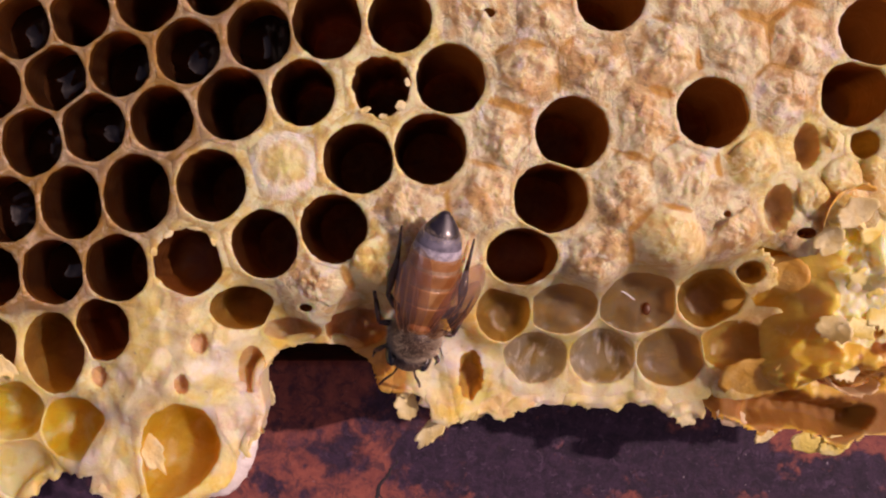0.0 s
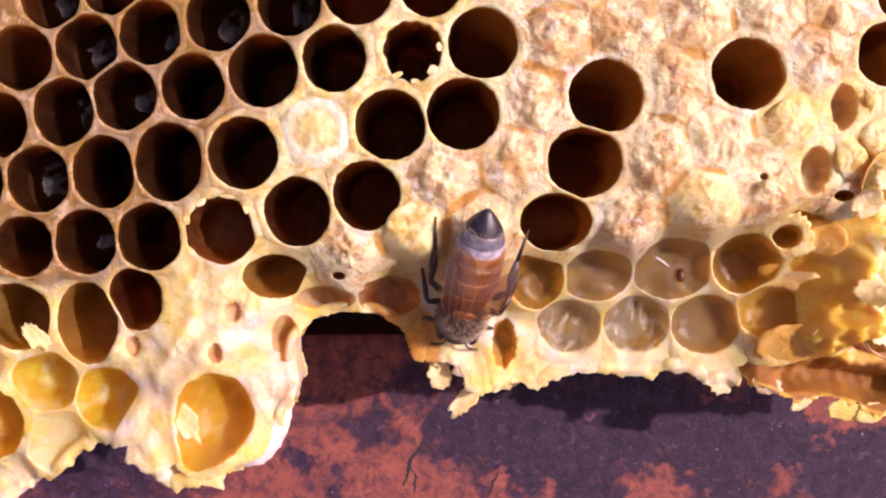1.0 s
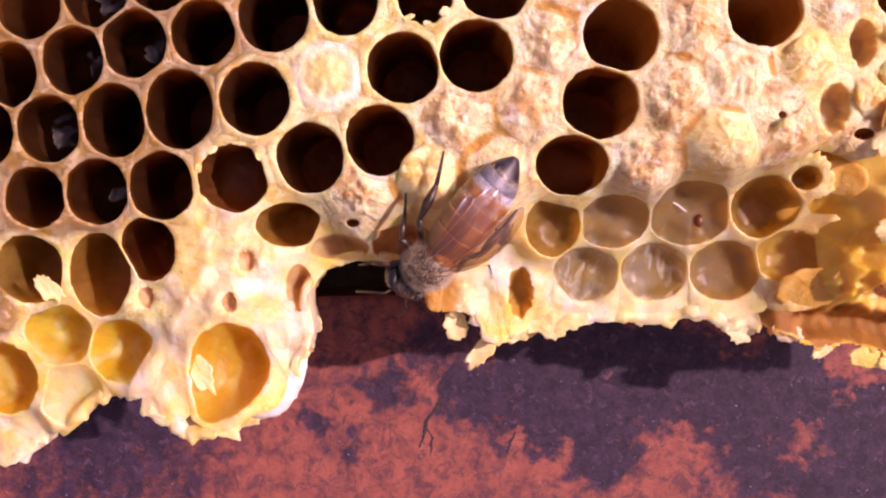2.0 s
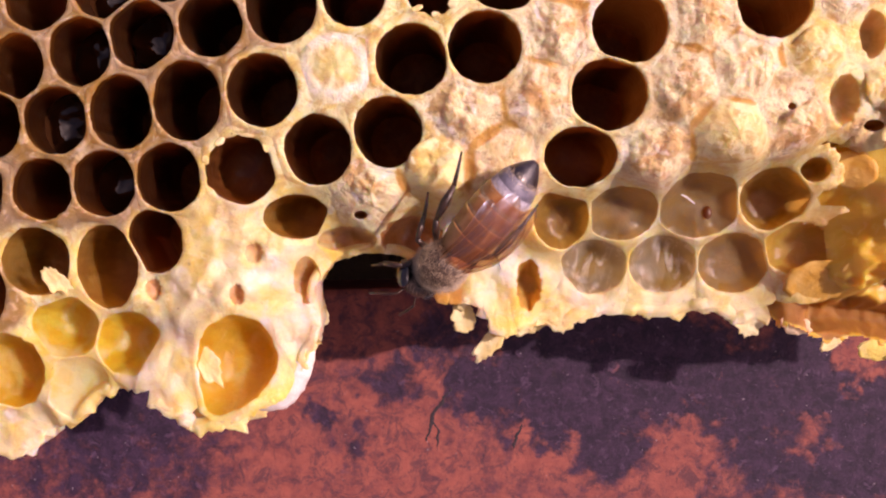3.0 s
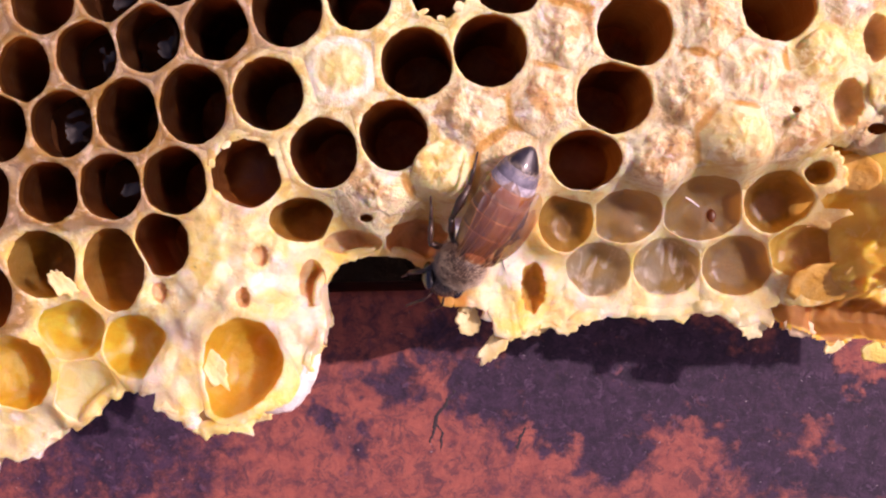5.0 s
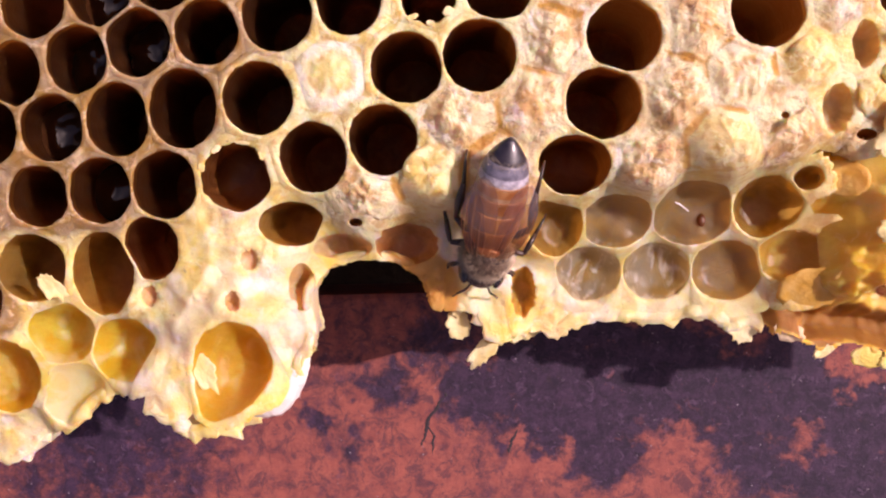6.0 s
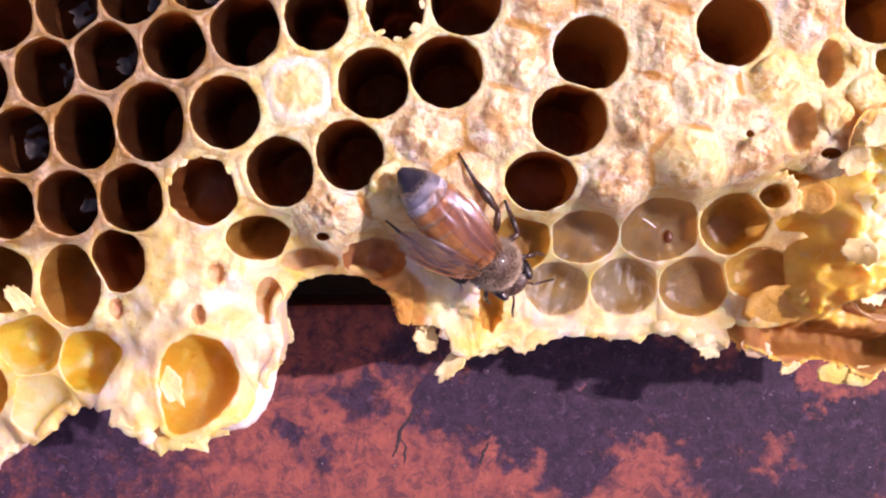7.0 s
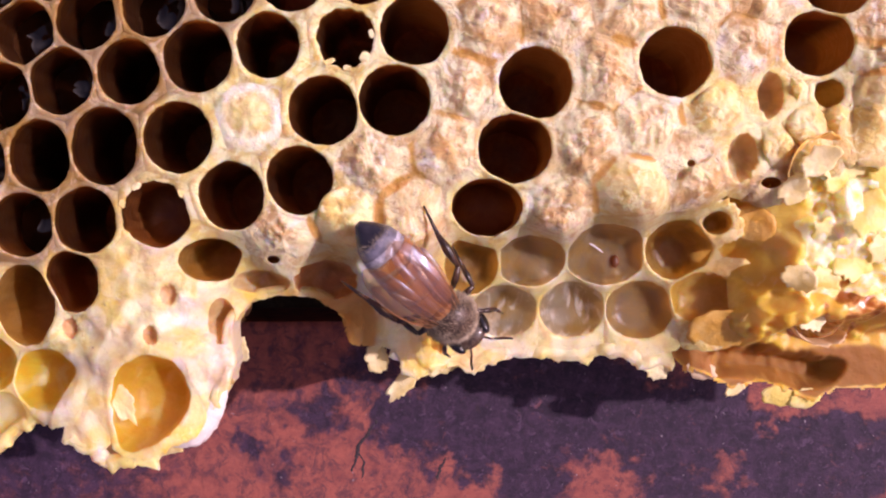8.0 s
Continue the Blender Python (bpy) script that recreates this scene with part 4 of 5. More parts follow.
# torn lobe with the large cell
flake(-22.1, -15.4, -1.6, 0.9, 1.5, 25, -8, WAX_PALE, 7.0, jag=0.5)
flake(-23.8, -18.6, -6.5, 1.6, 1.8, 30, 20, WAX_YELLOW, 8.0)
flake(-21.0, -19.6, -8.0, 2.2, 1.3, 5, 15, WAX_PALE, 9.0)
flake(-18.0, -17.6, -8.4, 1.6, 2.0, -40, 15, WAX_PALE, 10.0)
flake(-25.6, -16.9, -5.5, 1.4, 1.5, -20, 15, WAX_PALE, 10.5)
flake(-35.5, -19.2, -6.0, 2.4, 1.4, 20, 15, WAX_PALE, 11.5)
flake(-33.1, -8.8, -0.6, 0.7, 1.3, 40, 25, WAX_PALE, 12.0, jag=0.4)
flake(-15.2, -12.4, -12.5, 0.9, 1.4, 5, 30, WAX_PALE, 12.5)
def torn_wall(x, y, z, radius, start, sweep, height, flare, material, seed, label="torn translucent cell wall"):
    """What is left of a cell's wall: a leaning arc of thin wax with a ragged top. mm and degrees; flare: how far its top leans out."""
    verts, faces, K, rows = [], [], 28, 7
    for side in (1, -1):
        for k in range(K + 1):
            a = radians(start + sweep * k / K)
            end = min(1.0, min(k, K - k) / 5)
            rag = 0.55 + 0.45 * end + 0.35 * noise.noise((k * 0.28, seed, 0)) + 0.22 * noise.noise((k * 0.9, seed, 4))
            for n in range(rows + 1):
                u = n / rows
                r = radius + flare * u ** 1.4 * rag + side * 0.11 * (1 - 0.6 * u) + 0.14 * noise.noise((k * 0.22, u * 1.5, seed + 8))
                verts.append(((x + r * math.cos(a)) * MM, (y + r * math.sin(a)) * MM, (z + height * u * rag) * MM))
    row = rows + 1
    half = (K + 1) * row
    for k in range(K):
        for n in range(rows):
            q = k * row + n
            faces += [(q, q + row, q + row + 1, q + 1), (half + q, half + q + 1, half + q + row + 1, half + q + row)]
        top = k * row + rows
        faces.append((top, top + row, half + top + row, half + top))
    for q in (0, K * row):
        faces += [(q + n, q + n + 1, half + q + n + 1, half + q + n) for n in range(rows)]
    return part("wall_remnant", mesh_from("wall_remnant", verts, faces, [material]), honeycomb, label)


def smooth_step(a, b, v):
    u = np.clip((v - a) / (b - a), 0, 1)
    return u * u * (3 - 2 * u)


HALF_CELLS = ((26.9, -5.3, 3.0, 2.6, 1.5), (24.6, -7.8, 2.5, 1.6, 0.8), (28.9, -8.0, 1.8, 1.0, 0.8))


def wax_lump():
    """The torn lump of yellow wax: a slope that climbs to a broken crest, chunky on its far side, wet with honey in one place."""
    xs, ys = np.arange(21.2, 47.0, 0.17), np.arange(-19.0, 9.0, 0.17)
    gx, gy = np.meshgrid(xs, ys, indexing="ij")
    px, py = gx.ravel(), gy.ravel()
    slow = np.array([fbm(x, y, 0.16, 2, 11.0) for x, y in zip(px, py)])
    mid = np.array([fbm(x, y, 0.34, 3, 12.0) for x, y in zip(px, py)])
    chunk = np.array([1.0 - 1.4 * noise.voronoi(((x + 2.2 * m) * 0.27, (y - 2.0 * m) * 0.24, 2.0))[0][0] for x, y, m in zip(px, py, mid)])
    fine = np.array([fbm(x, y, 1.3, 2, 13.0) for x, y in zip(px, py)])
    climb = smooth_step(22.6, 30.6, px + 0.10 * (py + 4) + 1.4 * slow)
    far = smooth_step(28.2, 30.6, px + 0.12 * (py + 3) + 1.2 * slow + 0.8 * mid) * smooth_step(-9.0, -6.5, py + 0.8 * mid)
    z = -7.4 + 5.4 * climb + far * (1.7 * chunk - 0.5 + 1.0 * mid + 0.3 * fine) + (1 - far) * 0.18 * mid + 0.03 * fine
    z -= 9.5 * smooth_step(-8.2, -11.8, py + 2.2 * slow + 1.0 * mid + 0.25 * fine) + 3.5 * smooth_step(26.0, 22.5, px) * smooth_step(-2.0, 1.5, py)
    z -= 5.0 * smooth_step(2.6, 6.0, py + (31.0 - px) * 0.6 + 1.2 * mid) + 4 * smooth_step(23.6, 22.2, px) + 5 * smooth_step(6.5, 9.0, py)
    # the lip under the lump, and the brown cave between the two
    middle = -13.8 - 0.06 * (px - 30) + 1.2 * slow
    inner = np.abs(py - middle + 0.5 * mid) / (1.65 * np.clip(1 - ((px - 30.9) / 6.0) ** 2, 0.02, 1) ** 0.5)
    lip = -11.4 - 0.25 * (px - 30) * 0.3 + 0.4 * mid + 0.06 * fine - 0.5 * smooth_step(-14.5, -17.0, py)
    z = np.maximum(z, lip - 1.2 * smooth_step(23.6, 21.6, px))
    cave = smooth_step(1.25, 0.35, inner + 0.35 * mid + 0.06 * fine) * smooth_step(6.0, 4.4, np.abs(px - 30.9))
    z = z - cave * (z + 14.4 - 0.7 * mid)
    # broken half cells in the slope
    rim = np.zeros(len(px))
    for hx, hy, rx, ry, deep in HALF_CELLS:
        d = np.hypot((px - hx) / rx, (py - hy) / ry) + 0.2 * mid + 0.2 * slow
        z -= 0.7 * deep * smooth_step(1.0, 0.45, d)
        ridge = smooth_step(0.86, 1.0, d) * smooth_step(1.2, 1.04, d) * (1 - cave)
        z += 0.12 * ridge
        rim = np.maximum(rim, ridge)
    ragged = np.interp(px, TORN[:, 0][-14:], TORN[:, 1][-14:]) + 0.7 * mid + 0.35 * fine
    w = len(ys)
    faces = []
    for a in range(len(xs) - 1):
        for c in range(w - 1):
            q = a * w + c
            if py[q] < ragged[q] or (px[q] < 25.3 and math.hypot((px[q] - 23.55) / 2.5, (py[q] + 7.8) / 1.9) < 1):
                continue
            faces.append((q, q + w, q + w + 1, q + 1))
    low = smooth_step(0.05, 0.55, py - ragged + 0.3 * fine)
    amber = np.maximum(1.5 * smooth_step(0.75, 0.2, far + 0.5 * mid) * smooth_step(-11.8, -10.6, py), 1.6 * smooth_step(-8.6, -10.0, py) * (0.45 + 0.55 * low)) * (1 - 0.35 * rim)
    wet = smooth_step(1.25, 0.75, np.hypot((px - 34.6) / 2.2, (py + 9.6) / 2.9) + 0.8 * mid)
    # brown wax, with the shade of hollow and lip put into its colour
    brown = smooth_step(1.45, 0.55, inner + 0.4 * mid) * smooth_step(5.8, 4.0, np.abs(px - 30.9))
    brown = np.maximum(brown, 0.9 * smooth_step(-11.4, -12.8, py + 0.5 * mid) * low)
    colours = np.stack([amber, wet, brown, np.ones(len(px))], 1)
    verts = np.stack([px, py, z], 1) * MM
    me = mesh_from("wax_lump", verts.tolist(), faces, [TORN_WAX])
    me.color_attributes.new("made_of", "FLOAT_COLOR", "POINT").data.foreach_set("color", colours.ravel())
    part("wax_lump", me, honeycomb, "torn lump of bright yellow wax with a brown hollow, shade painted in")
    return lambda x, y: float(z[int((x - xs[0]) / 0.17) * w + int((y - ys[0]) / 0.17)])


lump_top = wax_lump()


def edge_band(points, width, material, seed, rag=0.38, label="thin torn edge of wax"):
    """The torn rim of the comb along a line, with the comb on its left: a thin lip with a ragged outer edge. mm."""
    p = np.array(points, float)
    along = np.concatenate([[0], np.cumsum(np.hypot(*np.diff(p[:, :2], axis=0).T))])
    steps = int(along[-1] / 0.16)
    s = np.linspace(0, along[-1], steps + 1)
    line = np.stack([np.interp(s, along, p[:, k]) for k in range(3)], 1)
    for _ in range(14):            # round the corners
        line[1:-1] = (line[:-2] + 2 * line[1:-1] + line[2:]) / 4
    line[:, 2] = face_height(line[:, 0], line[:, 1]) - 0.1
    way = np.gradient(line[:, :2], axis=0)
    way /= np.hypot(way[:, 0], way[:, 1])[:, None]
    inward = np.stack([-way[:, 1], way[:, 0]], 1)
    rows = ((1.0, -0.5), (0.75, 0.0), (0.5, 0.08), (0.28, 0.06), (0.12, 0.0), (0.0, -0.12), (0.02, -0.7), (0.2, -1.5), (0.4, -2.6), (0.6, -4.2))
    verts, faces = [], []
    for n in range(steps + 1):
        tear = rag * (0.9 * noise.noise((s[n] * 0.55, seed, 0)) + 1.4 * max(-0.1, noise.noise((s[n] * 0.9, seed, 3))) + 0.5 * noise.noise((s[n] * 2.9, seed, 6))) * (0.75 + 0.9 * noise.noise((s[n] * 0.37, seed, 9)))
        for inset, drop in rows:
            off = inset * width - tear * (1 - inset) ** 2
            lump = 0.16 * noise.noise((s[n] * 0.8, inset * 3, seed + 5)) + 0.08 * noise.noise((s[n] * 2.4, inset * 6, seed + 8))
            verts.append(((line[n, 0] + inward[n, 0] * off) * MM, (line[n, 1] + inward[n, 1] * off) * MM, (line[n, 2] + drop + lump) * MM))
    k = len(rows)
    for n in range(steps):
        faces += [(n * k + a, (n + 1) * k + a, (n + 1) * k + a + 1, n * k + a + 1) for a in range(k - 1)]
    return part("wax_edge", face_mesh("wax_edge", verts, faces, [material], [0] * len(faces)), honeycomb, label)


edge_band(EDGE_LEFT, 0.9, COMB_FACE, 3.0, 0.75)
edge_band(EDGE_LOBE, 1.0, COMB_FACE, 4.0, 0.85)
edge_band(EDGE_ARCH, 0.8, COMB_FACE, 2.0, 0.22)
edge_band(EDGE_RIGHT[:19], 1.3, COMB_FACE, 1.0, 0.65)
# leaning walls of broken cells at the foot of the lump
torn_wall(32.4, -8.8, -6.0, 2.4, 200, 120, 2.2, 0.3, WAX_CREAM, 3.0)
torn_wall(31.6, 1.6, -1.8, 2.7, 70, 110, 2.2, 0.5, WAX_YELLOW, 33.0)
torn_wall(24.2, -0.4, -6.0, 1.7, 20, 140, 2.0, 0.2, WAX_CREAM, 12.0)
torn_wall(29.6, 1.0, -2.4, 2.6, 50, 90, 2.0, 0.3, WAX_CREAM, 7.0)
# a smooth panel in the valley, two tongues over the brown hollow, and lumps on the lip under it
flake(26.7, -1.9, lump_top(26.7, -1.9) + 0.5, 1.95, 1.45, -12, 14, WAX_GOLD, 41.0, curl=0.25, jag=0.10, lean=-22, label="smooth golden panel of a broken cell")
flake(24.7, -10.5, -6.7, 2.5, 1.9, 12, 26, WAX_GOLD, 42.0, curl=0.12, jag=0.14, lean=-16, label="smooth golden tongue of wax")
flake(28.1, -9.4, -4.7, 2.0, 1.25, 8, 34, WAX_GOLD, 43.0, curl=0.15, jag=0.22, lean=-10, label="golden tongue of wax with a torn edge")
flake(29.2, -10.1, -4.9, 1.0, 0.45, 25, 30, WAX_PALE, 44.0, curl=0.3, jag=0.35, thickness=0.09)
flake(27.2, -15.9, -11.5, 0.9, 0.5, 25, 12, WAX_PALE, 45.0, jag=0.3)
flake(31.0, -16.5, -11.9, 1.5, 0.9, -8, 14, WAX_LEMON, 46.0, curl=0.2, jag=0.22)
flake(33.2, -16.7, -11.9, 1.4, 0.9, 12, 14, WAX_LEMON, 47.0, curl=0.2, jag=0.22)
flake(24.3, -14.2, -11.2, 1.3, 0.8, -15, 14, WAX_CREAM, 48.0, jag=0.28)
# flaps of broken wax on the crest of the lump
for n, (x, y, z, w, h, turn, tilt, lean) in enumerate(((29.1, 0.6, -0.6, 1.3, 1.0, 30, 0, -20),
                                                         (29.9, -6.1, -2.0, 1.4, 1.0, -20, 15, -25),
                                                         (31.2, -9.2, -3.6, 1.3, 1.1, 40, -15, 10), (30.7, 2.7, 0.5, 1.6, 1.0, 35, 10, -15))):
    flake(x, y, z, w, h, turn, tilt, WAX_PALE, 50.0 + n, curl=0.8, jag=0.32, lean=lean)
for n, (x, y, w, h, turn, tilt, lean, look_of) in enumerate((
        (30.6, 2.2, 1.9, 1.1, 40, 18, 12, WAX_LEMON), (33.4, 1.6, 2.2, 1.5, 15, 15, 10, WAX_LEMON), (34.8, -1.2, 1.9, 1.4, 60, -18, 12, WAX_LEMON),
        (32.2, -2.6, 1.5, 1.2, -35, 20, 18, WAX_LEMON), (31.8, -6.2, 1.5, 0.9, -15, 24, 15, WAX_LEMON), (34.4, -4.8, 2.0, 1.3, 35, -12, 10, WAX_LEMON),
        (36.8, 0.8, 2.1, 1.6, -40, 15, 8, WAX_LEMON), (37.0, -3.6, 1.9, 1.4, 10, 18, 10, WAX_PALE), (34.0, 4.2, 1.8, 1.0, 20, 15, 12, WAX_YELLOW))):
    flake(x, y, lump_top(x, y) + 0.1, w, h, turn, tilt, look_of, 90.0 + n, curl=0.6, jag=0.4, lean=lean)

# white crust on the edge of the lobe
def white_crust(points, widths):
    """A smooth bulging roll of white wax along a line, mm."""
    p, steps, sides = np.array(points, float), 46, 20
    verts, faces = [], []
    at = np.linspace(0, len(p) - 1, steps + 1)
    line = np.stack([np.interp(at, range(len(p)), p[:, k]) for k in range(3)], 1)
    for _ in range(10):
        line[1:-1] = (line[:-2] + 2 * line[1:-1] + line[2:]) / 4
    way = np.gradient(line[:, :2], axis=0)
    way /= np.hypot(way[:, 0], way[:, 1])[:, None]
    for n in range(steps + 1):
        w = np.interp(at[n], range(len(p)), widths)
        for k in range(sides):
            a = k * 2 * math.pi / sides
            r = w * (1 + 0.22 * noise.noise((at[n] * 1.5, math.cos(a), math.sin(a))) + 0.10 * noise.noise((at[n] * 5, 2 * math.cos(a), 2 * math.sin(a))))
            side = r * math.cos(a)
            verts.append(((line[n, 0] + way[n, 1] * side) * MM, (line[n, 1] - way[n, 0] * side) * MM, (line[n, 2] + 0.8 * r * math.sin(a)) * MM))
    for n in range(steps):
        for k in range(sides):
            k2 = (k + 1) % sides
            faces.append((n * sides + k, n * sides + k2, (n + 1) * sides + k2, (n + 1) * sides + k))
    faces += [tuple(reversed(range(sides))), tuple(steps * sides + k for k in range(sides))]
    part("white_crust", mesh_from("white_crust", verts, faces, [WAX_WHITE]), honeycomb, "smooth white wax crust")


white_crust(((-19.2, -18.8, -3.6), (-18.0, -18.5, -3.4), (-16.7, -17.5, -3.2), (-15.7, -16.2, -3.0), (-14.9, -14.8, -2.8), (-14.5, -13.6, -2.6)), (0.25, 0.9, 1.3, 1.15, 0.75, 0.2))
FIBRE = ((13.9, -3.2, -6.3), (14.7, -3.55, -6.6), (15.45, -4.1, -7.0))   # a silky thread in a pale cell


# a dark speck of debris in one of the pale cells
bm = bmesh.new()
bmesh.ops.create_icosphere(bm, subdivisions=2, radius=0.45 * MM, matrix=Matrix.LocRotScale(Vector((16.45, -4.83, -7.1)) * MM, None, (0.8, 1.2, 0.6)))
part("debris", from_bmesh("debris", bm, [LINING_BROWN]), honeycomb, "dark speck of debris")
bm = bmesh.new()
bmesh.ops.create_icosphere(bm, subdivisions=1, radius=0.13 * MM, matrix=Matrix.Translation(Vector((-11.25, 6.37, 1.35)) * MM))
part("debris", from_bmesh("debris", bm, [LINING_DARK]), honeycomb, "tiny black speck")


# dark cracks in the paint of the board
def crack(points, width, seed):
    """A jagged split in the paint: a thin dark sliver lying on the board, mm."""
    verts, faces = [], []
    p = np.array(points, float)
    s = np.concatenate([[0], np.cumsum(np.hypot(*np.diff(p, axis=0).T))])
    steps = int(s[-1] / 0.12)
    for n in range(steps + 1):
        u = s[-1] * n / steps
        x, y = np.interp(u, s, p[:, 0]), np.interp(u, s, p[:, 1])
        x += 0.28 * noise.noise((u * 1.3, seed, 0)) + 0.1 * noise.noise((u * 5, seed, 2))
        w = width * (0.25 + abs(math.sin(math.pi * n / steps)) * 0.6 + 0.5 * noise.noise((u * 2.5, seed, 4)))
        for off, lift in ((-w, 0.02), (0, 0.07), (w, 0.02)):
            verts.append(((x + off) * MM, y * MM, TOP_OF_BOARD + lift * MM))
    for n in range(steps):
        faces += [(3 * n + k, 3 * n + k + 1, 3 * n + k + 4, 3 * n + k + 3) for k in (0, 1)]
    part("paint_crack", mesh_from("paint_crack", verts, faces, [CRACK]), boards[0], "dark jagged crack in the paint")


crack(((-4.6, -21.3), (-5.5, -22.7), (-6.4, -23.8), (-6.7, -25.2), (-7.2, -26.6)), 0.26, 1.0)
crack(((-6.5, -24.4), (-5.9, -25.8), (-6.1, -27.5)), 0.15, 2.0)
crack(((2.4, -25.1), (1.8, -26.5), (1.4, -27.6)), 0.22, 3.0)


# ---- the bee; its space: +y ahead, +z its back, mm ----
def chitin(name, dark, warm, rough, coat=0.2, per_mm=1.5):
    n = Nodes(name)
    n.where = n.coord
    colour = n.mix(n.ramp(n.noise(per_mm, 4, 0.6), 0.35, 0.7), dark, warm)
    n.bump(n.noise(9.0, 3, 0.7), 0.05, 0.6)
    return n.finish(colour, rough, coat=coat)


CHITIN_BLACK = chitin("chitin_black", (0.010, 0.008, 0.014), (0.030, 0.024, 0.032), 0.28, 0.5)
# blue-grey: the sky mirrored in a glossy plate, put into its base colour
CHITIN_SKY_SHEEN = chitin("chitin_sky_sheen", (0.085, 0.080, 0.105), (0.17, 0.16, 0.205), 0.34, 0.5)
CHITIN_DARK = chitin("chitin_dark", (0.030, 0.016, 0.011), (0.080, 0.040, 0.022), 0.4)
CHITIN_AMBER = chitin("chitin_amber", (0.31, 0.145, 0.050), (0.48, 0.26, 0.10), 0.34, 0.35, 0.7)
CHITIN_BROWN = chitin("chitin_brown", (0.24, 0.095, 0.028), (0.38, 0.165, 0.052), 0.36, 0.35, 0.7)
FELT = chitin("pale_felt", (0.24, 0.225, 0.27), (0.46, 0.44, 0.50), 0.75, 0.0, 3.0)
FELT_TAN = chitin("tan_felt", (0.26, 0.155, 0.085), (0.40, 0.27, 0.17), 0.7, 0.0, 3.0)
LEG_BROWN = chitin("leg_brown", (0.014, 0.008, 0.006), (0.058, 0.027, 0.015), 0.32, 0.3)
EYE_BLACK = chitin("eye_black", (0.006, 0.005, 0.006), (0.014, 0.010, 0.010), 0.15, 0.8)
HAIR = chitin("hair", (0.29, 0.21, 0.135), (0.54, 0.45, 0.34), 0.6, 0.0)


def wing_material():
    """A thin brown membrane: clear in part, with a broad sheen that the creases break up."""
    n = Nodes("wing_membrane")
    n.where = n.coord
    relief = n.bump(n.noise(0.9, 2, 0.5, 0.3, (1.0, 0.22, 1.0), 0.1), 0.35, 0.6)
    s = n.surface
    stain = n.mix(n.ramp(n.noise(0.5, 3, 0.6, 0.8), 0.38, 0.64), (0.13, 0.075, 0.032), (0.22, 0.14, 0.07))
    n.link(stain, s.inputs["Base Color"])
    s.inputs["IOR"].default_value = 1.6
    s.inputs["Roughness"].default_value = 0.34
    clear = n.add("ShaderNodeBsdfTransparent")
    clear.inputs[0].default_value = (0.96, 0.85, 0.74, 1)
    gloss = n.add("ShaderNodeBsdfGlossy")
    gloss.inputs["Color"].default_value = (0.46, 0.66, 1.0, 1)
    gloss.inputs["Roughness"].default_value = 0.33
    n.link(relief, gloss.inputs["Normal"])
    shine, m = n.add("ShaderNodeMixShader"), n.add("ShaderNodeMixShader")
    shine.inputs[0].default_value = 0.40
    m.inputs[0].default_value = 0.16
    n.link(s.outputs[0], shine.inputs[1])
    n.link(gloss.outputs[0], shine.inputs[2])
    n.link(clear.outputs[0], m.inputs[1])
    n.link(shine.outputs[0], m.inputs[2])
    n.link(m.outputs[0], n.tree.nodes["Material Output"].inputs[0])
    return n.mat


WING = wing_material()


def loft(name, rows, materials, slots=None, sides=32):
    """A closed body of cross-sections: rows of (y, centre z, half width, half height), in mm; slots: the material of each band."""
    verts, faces = [], []
    for y, zc, w, h in rows:
        for k in range(sides):
            a = k * 2 * math.pi / sides
            verts.append((w * math.cos(a) * MM, y * MM, (zc + h * math.sin(a)) * MM))
    for b in range(len(rows) - 1):
        for k in range(sides):
            k2 = (k + 1) % sides
            faces.append((b * sides + k, b * sides + k2, (b + 1) * sides + k2, (b + 1) * sides + k))
    index = [slots[b] if slots else 0 for b in range(len(rows) - 1) for _ in range(sides)]
    faces += [tuple(reversed(range(sides))), tuple((len(rows) - 1) * sides + k for k in range(sides))]
    return mesh_from(name, verts, faces, materials, index + [index[0], index[-1]])


def tube(points, radii, sides=8):
    """Vertices and faces of a tapering tube along points, in mm."""
    verts, faces = [], []
    pts = [Vector(p) for p in points]
    for n, p in enumerate(pts):
        way = (pts[min(n + 1, len(pts) - 1)] - pts[max(n - 1, 0)]).normalized()
        side = way.cross(Vector((0.13, 0.21, 0.97))).normalized()
        up = side.cross(way)
        for k in range(sides):
            a = k * 2 * math.pi / sides
            verts.append((p + radii[n] * (math.cos(a) * side + math.sin(a) * up)) * MM)
    for n in range(len(pts) - 1):
        for k in range(sides):
            k2 = (k + 1) % sides
            faces.append((n * sides + k, n * sides + k2, (n + 1) * sides + k2, (n + 1) * sides + k))
    faces += [tuple(reversed(range(sides))), tuple((len(pts) - 1) * sides + k for k in range(sides))]
    return verts, faces


def ball(name, centre, size, material, parent, label="", turn=(0, 0, 0), segments=28):
    bm = bmesh.new()
    m = Matrix.LocRotScale(Vector(centre) * MM, Euler([radians(a) for a in turn]), Vector(size) * MM)
    bmesh.ops.create_uvsphere(bm, u_segments=segments, v_segments=segments * 2 // 3, radius=1.0, matrix=m)
    return part(name, from_bmesh(name, bm, [material]), parent, label)


part("fibre", mesh_from("fibre", *tube(FIBRE, (0.06, 0.08, 0.05), 6), [WAX_WHITE]), honeycomb, "thin white silk thread")

bee = tagged(new("bee"), "brown worker honeybee with folded amber wings crawling on the comb", "bee")
bee.scale = (1.08, 1.08, 1.08)
TAIL = -8.05


